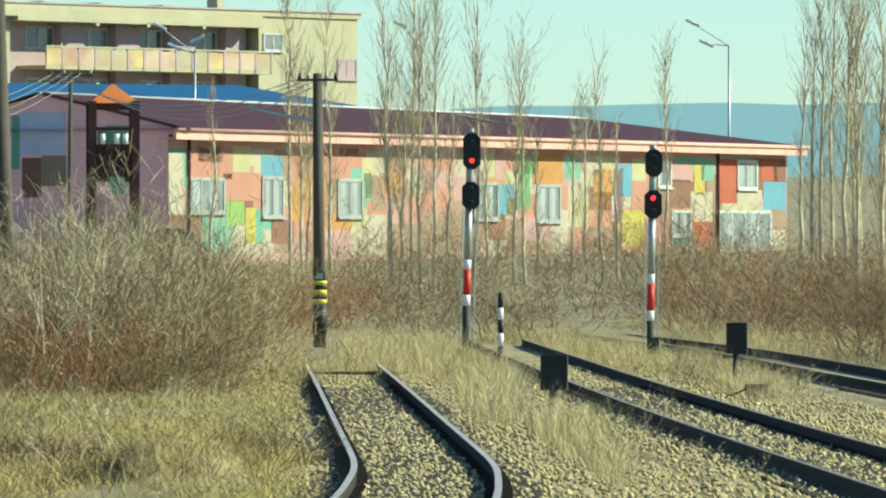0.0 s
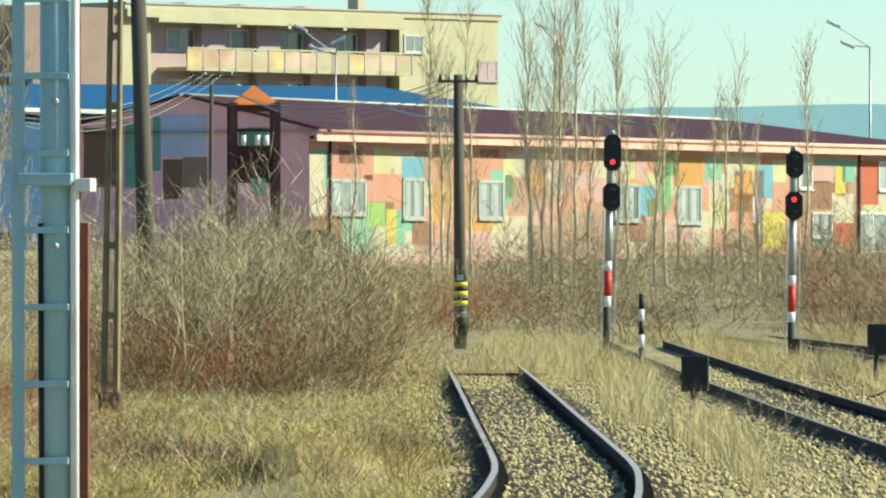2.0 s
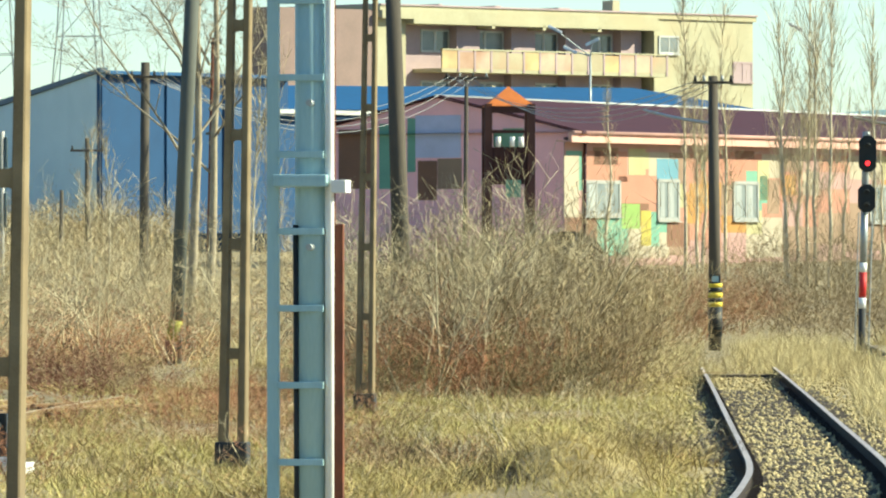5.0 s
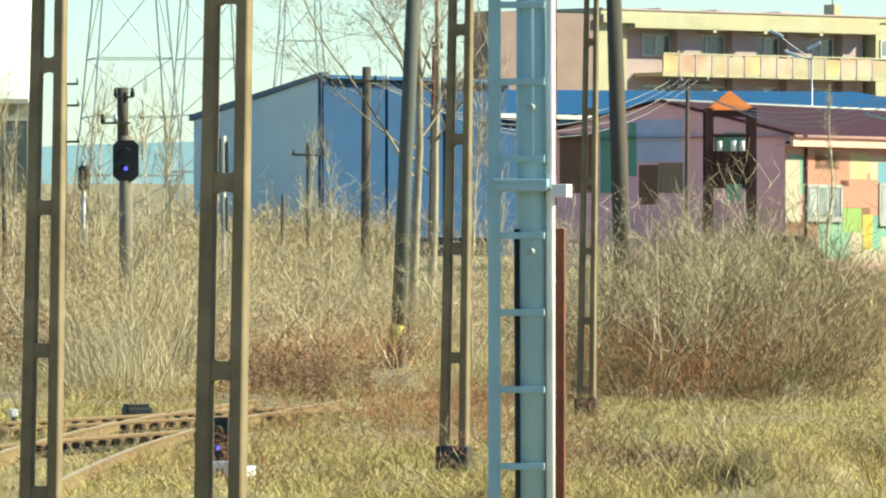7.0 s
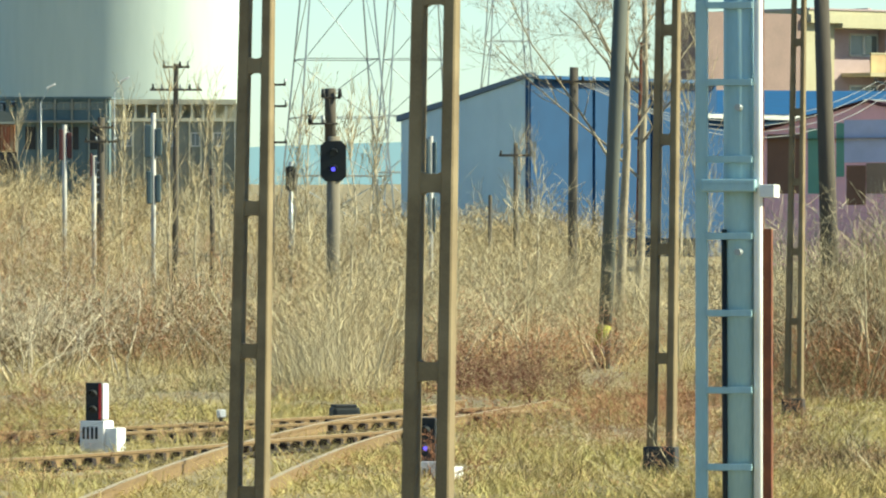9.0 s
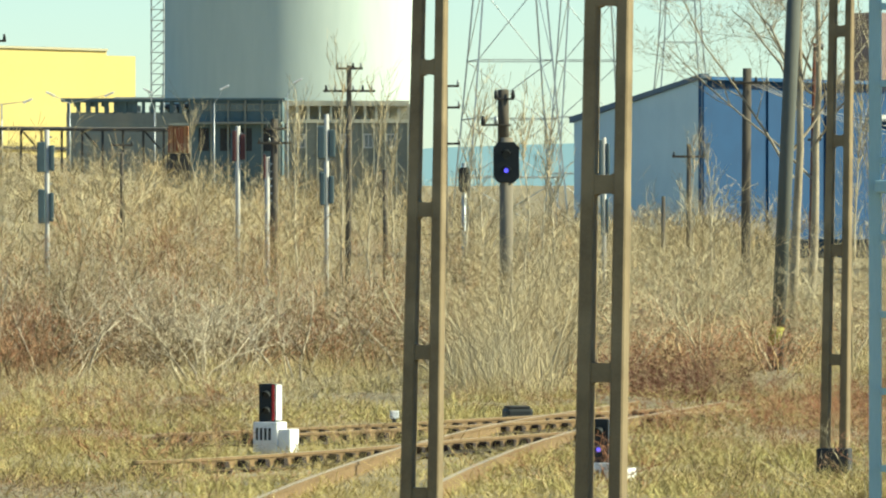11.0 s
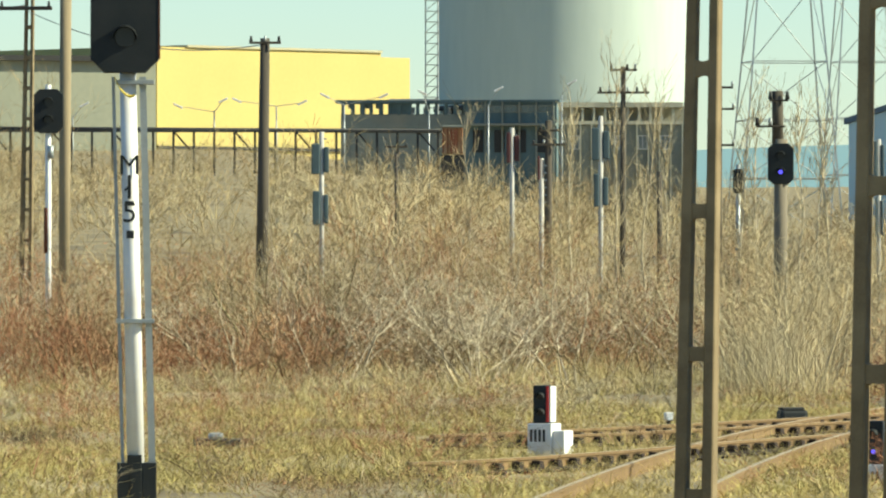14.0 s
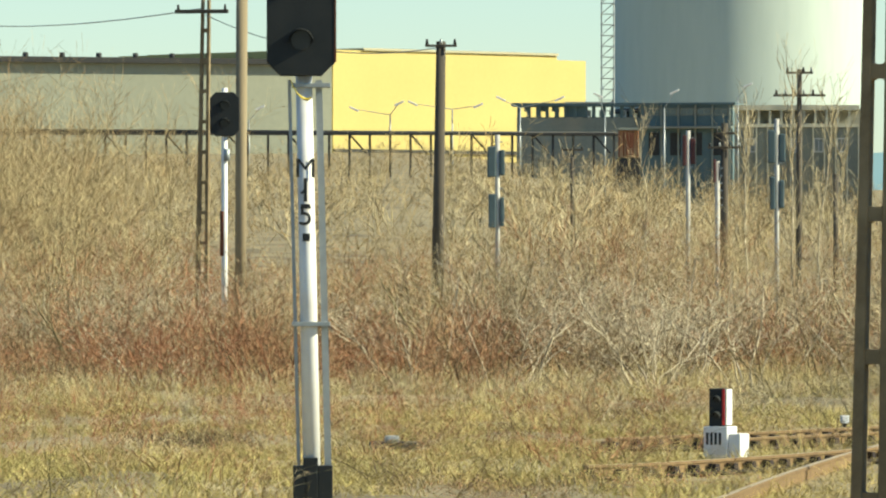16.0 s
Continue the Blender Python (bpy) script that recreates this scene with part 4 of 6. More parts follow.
M_TEALBOX = mat("grey green signal box", (0.10, 0.14, 0.15), (0.07, 0.10, 0.11), 0.7, scale=3, bump=0.1)
M_AGED = mat("aged white paint", (0.48, 0.46, 0.42), (0.36, 0.34, 0.31), 0.6, scale=3, bump=0.1)
M_REDBOX = mat("dull red signal box", (0.10, 0.035, 0.035), (0.07, 0.03, 0.03), 0.7, scale=3, bump=0.1)
side_signal(-1186, 235, 187, 415, ((208, 266, -16, 15), (290, 348, -12, 13)), "far signal on a white post seen from its side", M_TEALBOX)
side_signal(-1680, 250, 215, 410, ((236, 290, -18, 13), (320, 380, -16, 12)), "slim far signal with grey-green boxes", M_TEALBOX)
side_signal(-1343, 300, 208, 300, ((216, 270, -10, 13),), "far signal with dull red boxes", M_REDBOX)
side_signal(-1291, 270, 262, 370, ((258, 300, -7, 4),), "short red and white signal post", M_REDBOX)


side_signal(-695, 240, 228, 420, ((232, 296, -10, 10), (330, 402, -6, 8)), "grey-green signal glimpsed beyond the concrete pole", M_TEALBOX)
timber_pole(-322, -332, 205, 62, 8, 12, "rusty thin pole with a short bracket among the trees", ((72, -4, 14, 2), (232, -10, 14, 2)), M_RUST)


def dwarf_signal(b, d, v_top, v_mid, v_foot, w, label, lit=None):
    k = d / RAD
    t = thing("dwarf_signal", facing(b, d, 0, -22), label, "railway signal", "dwarf signals")
    x, y = at(b, d)
    zg = min(ground_height(x, y), rise(v_foot, d)) - 0.1
    part("base", box(-0.17, 0.17, -0.16, 0.2, zg, rise(v_mid, d), 0.015), M_WHITE, t, "whitewashed concrete block")
    part("base_step", box(0.17, 0.34, -0.12, 0.2, zg, rise(v_mid + (v_foot - v_mid) * 0.25, d), 0.015), M_WHITE, t)
    body = part("housing", box(-w * k / 2, w * k / 2, -0.10, 0.12, rise(v_mid, d), rise(v_top, d), 0.012), M_BLACK, t, "black two-lamp housing")
    if lit is None:
        part("edge_strip", box(w * k / 2 - 0.035, w * k / 2 - 0.002, -0.106, -0.1, rise(v_mid, d) + 0.02, rise(v_top, d) - 0.01), M_REDPAINT, body, "red painted edge")
    part("side_panel", box(w * k / 2 + 0.002, w * k / 2 + 0.02, -0.08, 0.11, rise(v_mid, d) + 0.02, rise(v_top, d) - 0.01), M_WHITE, body)
    for i, f in enumerate((0.3, 0.72)):
        z = rise(v_mid, d) + (rise(v_top, d) - rise(v_mid, d)) * f
        part("lens", tube((0, -0.12, z), (0, -0.101, z), w * k * (0.12 if lit == i else 0.2), n=14), M_BLUELIGHT if lit == i else M_LENS, body)
        part("visor", hood(bmesh.new(), 0, z, w * k * 0.26, -0.1, 0.1), M_BLACK, body)
    for i in range(4):
        part("painted_bar", box(-0.13 + i * 0.06, -0.095 + i * 0.06, -0.166, -0.158, rise(v_mid, d) - 0.24, rise(v_mid, d) - 0.08), M_DARK, t)
    return t


dwarf_signal(-1287, 97, 664, 731, 782, 30, "black dwarf signal on a whitewashed stepped block")
dwarf_signal(-698, 84, 726, 803, 842, 34, "dwarf signal with a violet-blue light on a white block", 0)


# ---- trackside things ----
def board(b, d, v0, v1, w, v_foot, label, post_b=0, post_w=9):
    k = d / RAD
    t = thing("signal_board", facing(b, d, 0, -6), label, "trackside board", "dark trackside boards")
    part("board", box(-w * k / 2, w * k / 2, -0.07, 0.07, rise(v1, d), rise(v0, d), 0.015), M_BLACK, t)
    part("back_box", box(-w * k / 2 + 0.04, w * k / 2 - 0.04, 0.07, 0.22, rise(v1, d) + 0.05, rise(v0, d) - 0.05, 0.02), M_DARK, t)
    part("post", tube((post_b * k - 0.02, 0.05, -0.2), (post_b * k, 0.05, rise(v1, d) + 0.03), post_w * k / 2, n=8), M_DARK, t)
    return t


board(981, 112, 628, 690, 48, 740, "black square board on a short post by the track", -3, 13)
board(1304, 134, 571, 626, 37, 692, "small black board on a post beside the far rail", -3, 9)
d = 165.0
t = thing("marker_post", facing(886, d, 0), "slim black and white banded marker post", "marker post")
for v0, v1, m in ((518, 545, M_BLACK), (545, 566, M_WHITE), (566, 590, M_BLACK), (590, 612, M_WHITE), (612, 660, M_DARK)):
    part("band", tube((0, 0, max(-0.2, rise(v1, d))), (0, 0, rise(v0, d)), 5 * d / RAD, n=12), m, t)
d = 114.0
t = thing("switch_motor", facing(-848, d, 0, 18), "low black switch motor beside the rails", "switch motor")
part("case", box(-0.22, 0.22, -0.15, 0.15, 0.0, 0.24, 0.05), M_BLACK, t)
part("lid", box(-0.19, 0.17, -0.13, 0.13, 0.24, 0.28, 0.015), M_DARK, t)
part("rod", tube((0.2, 0, 0.06), (0.9, 0.1, 0.08), 0.02, n=8), M_DARK, t)
d = 108.0
t = thing("switch_lantern", facing(-1066, d, 0, 10), "small pale switch lantern on a dark base", "switch lantern")
part("base", box(-0.12, 0.14, -0.1, 0.1, 0.0, 0.10, 0.02), M_DARK, t)
part("stem", tube((0, 0, 0.1), (0, 0, 0.2), 0.03, n=8), M_DARK, t)
part("lantern", box(-0.06, 0.06, -0.06, 0.06, 0.2, 0.32, 0.015), M_WHITE, t)
d = 98.0
t = thing("broken_sleeper", facing(-1840, d, 0.05, 8), "rotten dark sleeper lying in the grass with a pale stone", "sleeper")
part("timber", box(-0.5, 0.35, -0.12, 0.12, 0.0, 0.12, 0.03), M_DARK, t)
part("stone", box(-0.32, -0.12, -0.2, -0.02, 0.1, 0.2, 0.05), M_GALV, t)
d = 152.0
t = thing("concrete_slab", facing(-870, d, 0, 12), "small pale upright concrete marker slab in the grass", "marker slab")
part("slab", box(-0.16, 0.16, -0.06, 0.06, -0.2, rise(622, d), 0.02), M_GALV, t)
d = 128.0
t = thing("rail_bumper", facing(1340, d, 0, 0), "rusty block with a bent cable on the ballast", "cable block")
part("block", box(-0.22, 0.22, -0.12, 0.12, -0.05, 0.24, 0.03), M_RUST, t)
part("cable", sag((-0.2, 0, 0.16), (-1.1, 0.1, 0.06), 0.12, 0.025), M_BLACK, t)
part("cap", box(-1.25, -1.02, -0.08, 0.08, 0.0, 0.12, 0.03), M_YELLOWPAINT, t)
d = 151.0
t = thing("crossing_timber", facing(606, d, 0, 0), "weathered timbers across the end of the visible track", "track timbers")
for x in (-1.1, 0.15):
    part("timber", box(x - 0.1, x + 1.15, -0.12, 0.12, -0.05, 0.1, 0.03), M_SLEEPER, t)


# lookout tower of the playground
def lookout():
    d = 338.0
    k = d / RAD
    x, y = at(202, d)
    zg = ground_height(x, y)
    t = thing("lookout_tower", facing(200, d, 0, 4), "dark timber lookout tower with an orange pyramid roof", "lookout tower")
    wood = mat("dark stained timber", (0.07, 0.03, 0.025), (0.045, 0.02, 0.018), 0.8, scale=3, streak=8)
    roofm = mat("orange shingle roof", (0.55, 0.17, 0.04), (0.42, 0.12, 0.03), 0.8, scale=2, fine=20, bump=0.4)
    h = 38 * k
    for sx in (-1, 1):
        for sy in (-1, 1):
            part("post", box(sx * h - 0.17, sx * h + 0.17, sy * h - 0.15, sy * h + 0.15, zg - 0.3, rise(180, d)), wood, t)
    for z0, z1 in ((rise(322, d), rise(256, d)),):
        for s in (-1, 1):
            for i in range(8):
                a = -h + 2 * h * i / 8
                part("board", box(a + 0.02, a + 2 * h / 8 - 0.02, s * h - 0.05, s * h + 0.03, z0, z1), wood, t)
                part("board", box(s * h - 0.05, s * h + 0.03, a + 0.02, a + 2 * h / 8 - 0.02, z0, z1), wood, t)
    part("floor", box(-h, h, -h, h, rise(312, d) - 0.1, rise(312, d)), wood, t)
    part("lintel", box(-h, h, -h - 0.06, -h + 0.06, rise(196, d), rise(184, d)), wood, t)
    part("crossbeam", box(-h, h, -h - 0.05, -h + 0.05, rise(232, d), rise(226, d)), wood, t)
    part("play_panel", box(-0.2, 0.75, h - 0.2, h - 0.1, rise(258, d), rise(222, d)), PAINT["mint"], t, "green play panel")
    part("play_panel", box(-0.75, -0.3, -h + 0.1, -h + 0.16, rise(256, d), rise(230, d)), PAINT["mint"], t, "pale play panel")
    for x in (-0.55, 0.1, 0.5):
        part("play_knob", tube((x, -h - 0.2, rise(256, d)), (x, -h - 0.2, rise(238, d)), 0.12, n=10), M_WHITE, t, "pale round knob")
    part("ladder_board", box(-0.2, 0.5, -h - 0.1, -h - 0.02, rise(345, d), rise(314, d)), PAINT["mint"], t, "green board under the deck")
    bm = bmesh.new()
    e = 44 * k
    vs = [bm.verts.new((sx * e, sy * e, rise(184, d))) for sx, sy in ((-1, -1), (1, -1), (1, 1), (-1, 1))] + [bm.verts.new((0, 0, rise(148, d)))]
    for i in range(4):
        bm.faces.new((vs[i], vs[(i + 1) % 4], vs[4]))
    bm.faces.new(vs[3::-1])
    part("roof", bm, roofm, t, "orange pyramid roof")
    return t


lookout()


# railway coach, mostly behind the thicket
def coach():
    d = 270.0
    k = d / RAD
    r = 62 * k
    m = facing(368, d, 0, 0)
    t = thing("railway_coach", m, "dark railway coach end with a pale roof behind the thicket", "railway coach")
    roofm = mat("pale blue coach roof", (0.22, 0.38, 0.42), (0.17, 0.30, 0.34), 0.5, scale=1, bump=0.1)
    zt = rise(404, d)
    out = [(-r * 2 + r * math.cos(a) + r, zt - 0.9 + 0.9 * math.sin(a)) for a in np.linspace(0, math.pi, 14)]
    out = out + [(-2 * r, 1.0), (0, 1.0)]
    part("body", prism(out, 0, 0.5), M_DARK, t, "dark end wall")
    part("roof", prism(out, 0.5, 18), roofm, t)
    return t


coach()


# ---- street lamps, pylons, pipe bridge ----
def street_lamp(b, d, v_top, arms, label):
    k = d / RAD
    x, y = at(b, d)
    t = thing("street_lamp", facing(b, d, 0), label, "street lamp", "street lamps")
    part("post", tube((0, 0, ground_height(x, y) - 0.3), (0, 0, rise(v_top, d)), 0.10, 0.06, 8), M_GALV, t)
    for db, v in arms:
        e = (db * k, -0.3, rise(v, d))
        part("arm", tube((0, 0, rise(v_top, d)), e, 0.04, 0.03, 6), M_GALV, t)
        s = 1 if db > 0 else -1
        h = part("lamp_head", box(-0.45, 0.45, -0.14, 0.14, -0.08, 0.10, 0.05), M_WHITE, t, "white lamp head")
        h.matrix_local = Matrix.Translation(e) @ Matrix.Rotation(-s * 0.45, 4, "Y")
    return t


street_lamp(1290, 420, 82, ((-64, 42), (-40, 78)), "tall street lamp with two arms above the school roof")
street_lamp(345, 440, 95, ((-62, 48), (-36, 84), (4, 70)), "street lamp with several heads before the flats")
street_lamp(742, 430, 80, ((-34, 44),), "street lamp behind the poplars")
for b, v, arms in ((-1870, 180, ((-64, 170), (16, 160))), (-1760, 170, ((-70, 160), (46, 164))), (-1640, 168, ((-34, 152), (70, 152))), (-1385, 168, ((18, 140),)), (-1255, 150, ((18, 128),)), (-1490, 180, ((-12, 146),)), (-2120, 190, ((20, 168),))):
    street_lamp(b, 640, v, arms, "far street lamp with pale heads before the works")


def pylon(b, d, half_foot, v_foot, v_waist, half_waist, label):
    """A lattice power pylon standing on four legs, taller than the view."""
    k = d / RAD
    t = thing("power_pylon", facing(b, d, 0, 9), label, "power pylon", "power pylons")
    zf, zw, ztop = rise(v_foot, d) - 6, rise(v_waist, d), rise(-260, d)

    def half(z):
        if z < zw:
            return half_waist * k + (half_foot - half_waist) * k * (zw - z) / (zw - zf)
        return half_waist * k * (1 - 0.45 * (z - zw) / (ztop - zw))

    levels = [zf + (zw - zf) * i / 3 for i in range(4)]
    while levels[-1] < ztop:
        levels.append(levels[-1] + 2.2 * half(levels[-1]))
    cs = ((-1, -1), (1, -1), (1, 1), (-1, 1))
    for z0, z1 in zip(levels, levels[1:]):
        h0, h1 = half(z0), half(z1)
        for i, (sx, sy) in enumerate(cs):
            tx, ty = cs[(i + 1) % 4]
            part("leg", tube((sx * h0, sy * h0, z0), (sx * h1, sy * h1, z1), 0.085, n=4), M_GALV, t)
            part("brace", tube((sx * h0, sy * h0, z0), (tx * h1, ty * h1, z1), 0.04, n=4), M_GALV, t)
            part("girt", tube((sx * h1, sy * h1, z1), (tx * h1, ty * h1, z1), 0.04, n=4), M_GALV, t)
    return t


pylon(-862, 560, 92, 262, 92, 66, "wide steel lattice pylon against the pale sky")
pylon(-720, 640, 72, 270, 92, 52, "second steel lattice pylon behind the concrete pole")
pylon(-560, 700, 62, 270, 60, 34, "third lattice pylon above the warehouse")

d = 620.0
pipe = thing("pipe_bridge", facing(-1900, d, 0), "long rusty pipe bridge on slender trestles", "pipe bridge")
k = d / RAD
part("pipe", tube((-700 * k, 0, rise(208, d)), (435 * k, 0, rise(214, d)), 4 * k, n=10), M_DARK, pipe)
part("girder", box(-700 * k, 435 * k, -0.5, 0.5, rise(216, d), rise(212, d)), M_DARK, pipe)
for i in range(32):
    x = (-690 + i * 36) * k
    part("trestle", box(x - 0.1, x + 0.1, -0.2, 0.2, rise(290, d), rise(214, d)), M_DARK, pipe)
    if i % 3 == 0:
        part("brace", tube((x, 0, rise(214, d)), (x + 30 * k, 0, rise(248, d)), 0.08, n=4), M_DARK, pipe)

Z = Wall(-1646, 760, -1262, 757)
M_PUMP = mat("dark teal cladding", (0.12, 0.17, 0.18), (0.085, 0.125, 0.135), 0.8, scale=0.3, fine=3, bump=0.1)
M_PUMPWALL = mat("grey stained concrete wall", (0.26, 0.27, 0.23), (0.18, 0.19, 0.165), 0.9, scale=0.3, fine=3, bump=0.2, stain=(0.3, 0.26, 0.19))
# Pale tone of this cream wall imitates distance haze.
M_HAZEWALL = mat("cream wall paled for haze", (0.62, 0.57, 0.42), (0.5, 0.46, 0.34), 0.9, scale=0.3, fine=3, bump=0.15, stain=(0.22, 0.22, 0.18))
pump = thing("pump_house", Z.m, "low dark industrial building with an open gallery under its roof", "industrial building")
part("wall", box(0, Z.s(-1424), 0, 3, 2, Z.z(184, -1600)), M_PUMPWALL, pump, "grey stained lower wall")
part("roof", box(-0.5, Z.s(-1424), -0.5, 4, Z.z(165, -1600), Z.z(159, -1600)), M_PUMP, pump, "dark flat roof")
part("roof_edge", box(Z.s(-1560), Z.s(-1472), -0.6, -0.5, Z.z(160, -1500), Z.z(157, -1500)), M_FRAME, pump, "pale roof edge")
part("gallery_wall", box(Z.s(-1562), Z.s(-1530), 0.2, 3, Z.z(186, -1550), Z.z(164, -1550)), M_PUMP, pump)
for i in range(14):
    b = -1645 + i * 16.5
    part("pillar", box(Z.s(b), Z.s(b + 4 + (i * 7) % 5), 0.0, 0.6, Z.z(186, b), Z.z(164, b)), M_PUMP, pump)
for b in (-1634, -1606, -1585):
    part("gallery_panel", box(Z.s(b), Z.s(b + 11), 0.3, 0.5, Z.z(174, b), Z.z(164, b)), M_PUMP, pump)
for b in (-1524, -1500, -1462):
    window(pump, Z.s(b), Z.s(b + 9), Z.z(183, b), Z.z(172, b), 0.2, 1, glass=M_CURTAIN, sill=False)
part("hall", box(Z.s(-1424), Z.length, -1, 14, 2, Z.z(163, -1400)), M_PUMP, pump, "dark teal hall")
part("hall_roof", box(Z.s(-1428), Z.length + 0.3, -1.4, 14.4, Z.z(163, -1400), Z.z(159, -1400)), M_PUMP, pump)
part("canopy", box(Z.s(-1424), Z.length, -2.2, -1.0, Z.z(205, -1400), Z.z(201, -1400)), M_PUMPWALL, pump, "grey ledge")
for i in range(5):
    b = -1415 + i * 30
    window(pump, Z.s(b), Z.s(b + 25), Z.z(181, b), Z.z(169, b), -1.02, 2, frame_mat=M_PUMPWALL, glass=M_GLASS, sill=False)
    part("buttress", box(Z.s(b + 26), Z.s(b + 29), -1.3, -1.0, 2, Z.z(163, b)), M_PUMPWALL, pump)
for i in range(4):
    b = -1410 + i * 38
    part("door", box(Z.s(b), Z.s(b + 18), -1.1, -1.0, Z.z(252, b), Z.z(212, b)), M_DARK, pump)

H = Wall(-1261, 700, -1040, 700)
annex = thing("works_annex", H.m, "cream works annex paled for haze, with rows of openings", "industrial building")
part("wall", box(0, H.length, 0, 6, 2, H.z(196, -1150)), M_PUMPWALL, annex, "grey lower wall")
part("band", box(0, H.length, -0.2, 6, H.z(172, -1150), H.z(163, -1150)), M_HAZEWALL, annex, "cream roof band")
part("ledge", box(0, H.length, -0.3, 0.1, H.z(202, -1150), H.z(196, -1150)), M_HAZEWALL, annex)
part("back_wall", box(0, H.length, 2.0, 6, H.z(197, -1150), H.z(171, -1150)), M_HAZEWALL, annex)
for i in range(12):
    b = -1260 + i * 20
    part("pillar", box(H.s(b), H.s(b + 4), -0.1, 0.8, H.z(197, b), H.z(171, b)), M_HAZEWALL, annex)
    if i % 2:
        window(annex, H.s(b), H.s(b + 16), H.z(246, b), H.z(222, b), -0.05, 2, glass=M_CURTAIN, sill=False)
    part("buttress", box(H.s(b + 17), H.s(b + 19), -0.35, 0.0, 2, H.z(202, b)), M_HAZEWALL, annex)

d = 590.0
k = d / RAD
wagon = thing("goods_wagon", facing(-1448, d, 0), "faded orange goods wagon half hidden by the scrub", "railway wagon")
M_WAGON = mat("faded orange wagon paint", (0.42, 0.20, 0.08), (0.30, 0.16, 0.08), 0.8, scale=0.8, bump=0.2, stain=(0.35, 0.28, 0.18))
part("body", box(-18 * k, 18 * k, -1.3, 1.3, rise(256, d), rise(208, d), 0.08), M_WAGON, wagon)
part("roof", box(-19 * k, 19 * k, -1.4, 1.4, rise(208, d), rise(204, d), 0.05), M_PUMPWALL, wagon)
for i in range(5):
    part("rib", box((-17 + i * 8.2) * k - 0.06, (-17 + i * 8.2) * k + 0.06, -1.36, -1.3, rise(254, d), rise(210, d)), M_RUST, wagon)
part("underframe", box(-20 * k, 20 * k, -1.2, 1.2, rise(300, d), rise(257, d)), M_DARK, wagon, "dark underframe and wheels")
part("door", box(-5 * k, 6 * k, -1.38, -1.3, rise(252, d), rise(212, d), 0.02), M_RUST, wagon)

d = 1380.0
t = thing("chimney_ladder", facing(-1484, d, 0), "thin lattice mast with platforms beside the cooling tower", "lattice mast")
k = d / RAD
for x in (-12, 10):
    part("leg", tube((x * k, 0, rise(190, d)), (x * k, 0, rise(-60, d)), 1.4 * k, n=4), M_GALV, t)
for i in range(13):
    v = 172 - i * 19
    part("platform", box(-14 * k, 12 * k, -0.5, 0.5, rise(v + 1.5, d), rise(v, d)), M_GALV, t)
    part("brace", tube((-12 * k, 0, rise(v, d)), (10 * k, 0, rise(v - 19, d)), 0.8 * k, n=4), M_GALV, t)

# lattice mast with a cross-arm behind the shunting signals
p = lattice_pole(-2196, -2204, 230, 0.95, 0.6, 0.28, 0.44, "far dark lattice mast with a cross-arm", height=rise(-30, 230), foot=False)
cross_arm(p, rise(-8, 230), -0.8, 0.9, -0.2, 3, 0.06)

# ---- hanging wires ----
M_WIRE = mat("pale wire", (0.34, 0.33, 0.30), (0.26, 0.25, 0.23), 0.5, 0.3, bump=0)


def wire(b0, d0, v0, b1, d1, v1, drop, r=0.013):
    p0, p1 = (*at(b0, d0), rise(v0, d0)), (*at(b1, d1), rise(v1, d1))
    w = part("wire", sag(p0, p1, drop, r, 16), M_WIRE, None)
    return tagged(w, "thin pale overhead wire hanging between the poles", "wire", "overhead wires")


for i, dv in enumerate((0, 3, 6, 9)):
    wire(530 + i * 18, 198, 139, 95 + i * 16, 290, 130 + dv, 1.0 + 0.12 * i)
wire(570, 198, 215, 440, 262, 190, 0.05, 0.05)
wire(918, 300, 222, 810, 300, 203, 0.05, 0.07)
for i in range(4):
    wire(95 + i * 16, 290, 131, -442 + i * 10, 230, 130, 1.4 + 0.2 * i)
wire(-2700, 400, 10, -2204, 230, -8, 0.5, 0.02)
wire(-2204, 230, 0, -1780, 210, 60, 0.6, 0.015)


# ---- plants ----
def limbs_mesh(segs, sides=5, rng=None, thin=0.012):
    """Vertices and triangles of limbs (x, y, z, x, y, z, r, r): round where thick, flat strips where thin."""
    s = np.asarray(segs, dtype=np.float64)
    p0, p1, r0, r1 = s[:, 0:3], s[:, 3:6], s[:, 6], s[:, 7]
    w = p1 - p0
    w /= np.linalg.norm(w, axis=1, keepdims=True) + 1e-9
    a = np.cross(w, rng.normal(size=w.shape))
    a /= np.linalg.norm(a, axis=1, keepdims=True) + 1e-9
    b = np.cross(w, a)
    verts, faces, base = [], [], 0
    for mask, n in ((r0 >= thin, sides), (r0 < thin, 2)):
        if not mask.any():
            continue
        q0, q1, s0, s1, u, v = p0[mask], p1[mask], r0[mask], r1[mask], a[mask], b[mask]
        m = len(q0)
        ang = [2 * math.pi * i / n for i in range(n)]
        ring0 = np.stack([q0 + (u * math.cos(t) + v * math.sin(t)) * s0[:, None] for t in ang], 1)
        ring1 = np.stack([q1 + (u * math.cos(t) + v * math.sin(t)) * s1[:, None] for t in ang], 1)
        verts.append(np.concatenate([ring0, ring1], 1).reshape(-1, 3))
        f = []
        for i in range(n if n > 2 else 1):
            j = (i + 1) % n
            f += [(i, j, n + j), (i, n + j, n + i)]
        f = np.asarray(f)
        faces.append((np.arange(m)[:, None, None] * 2 * n + f[None] + base).reshape(-1, 3))
        base += m * 2 * n
    return np.concatenate(verts), np.concatenate(faces)


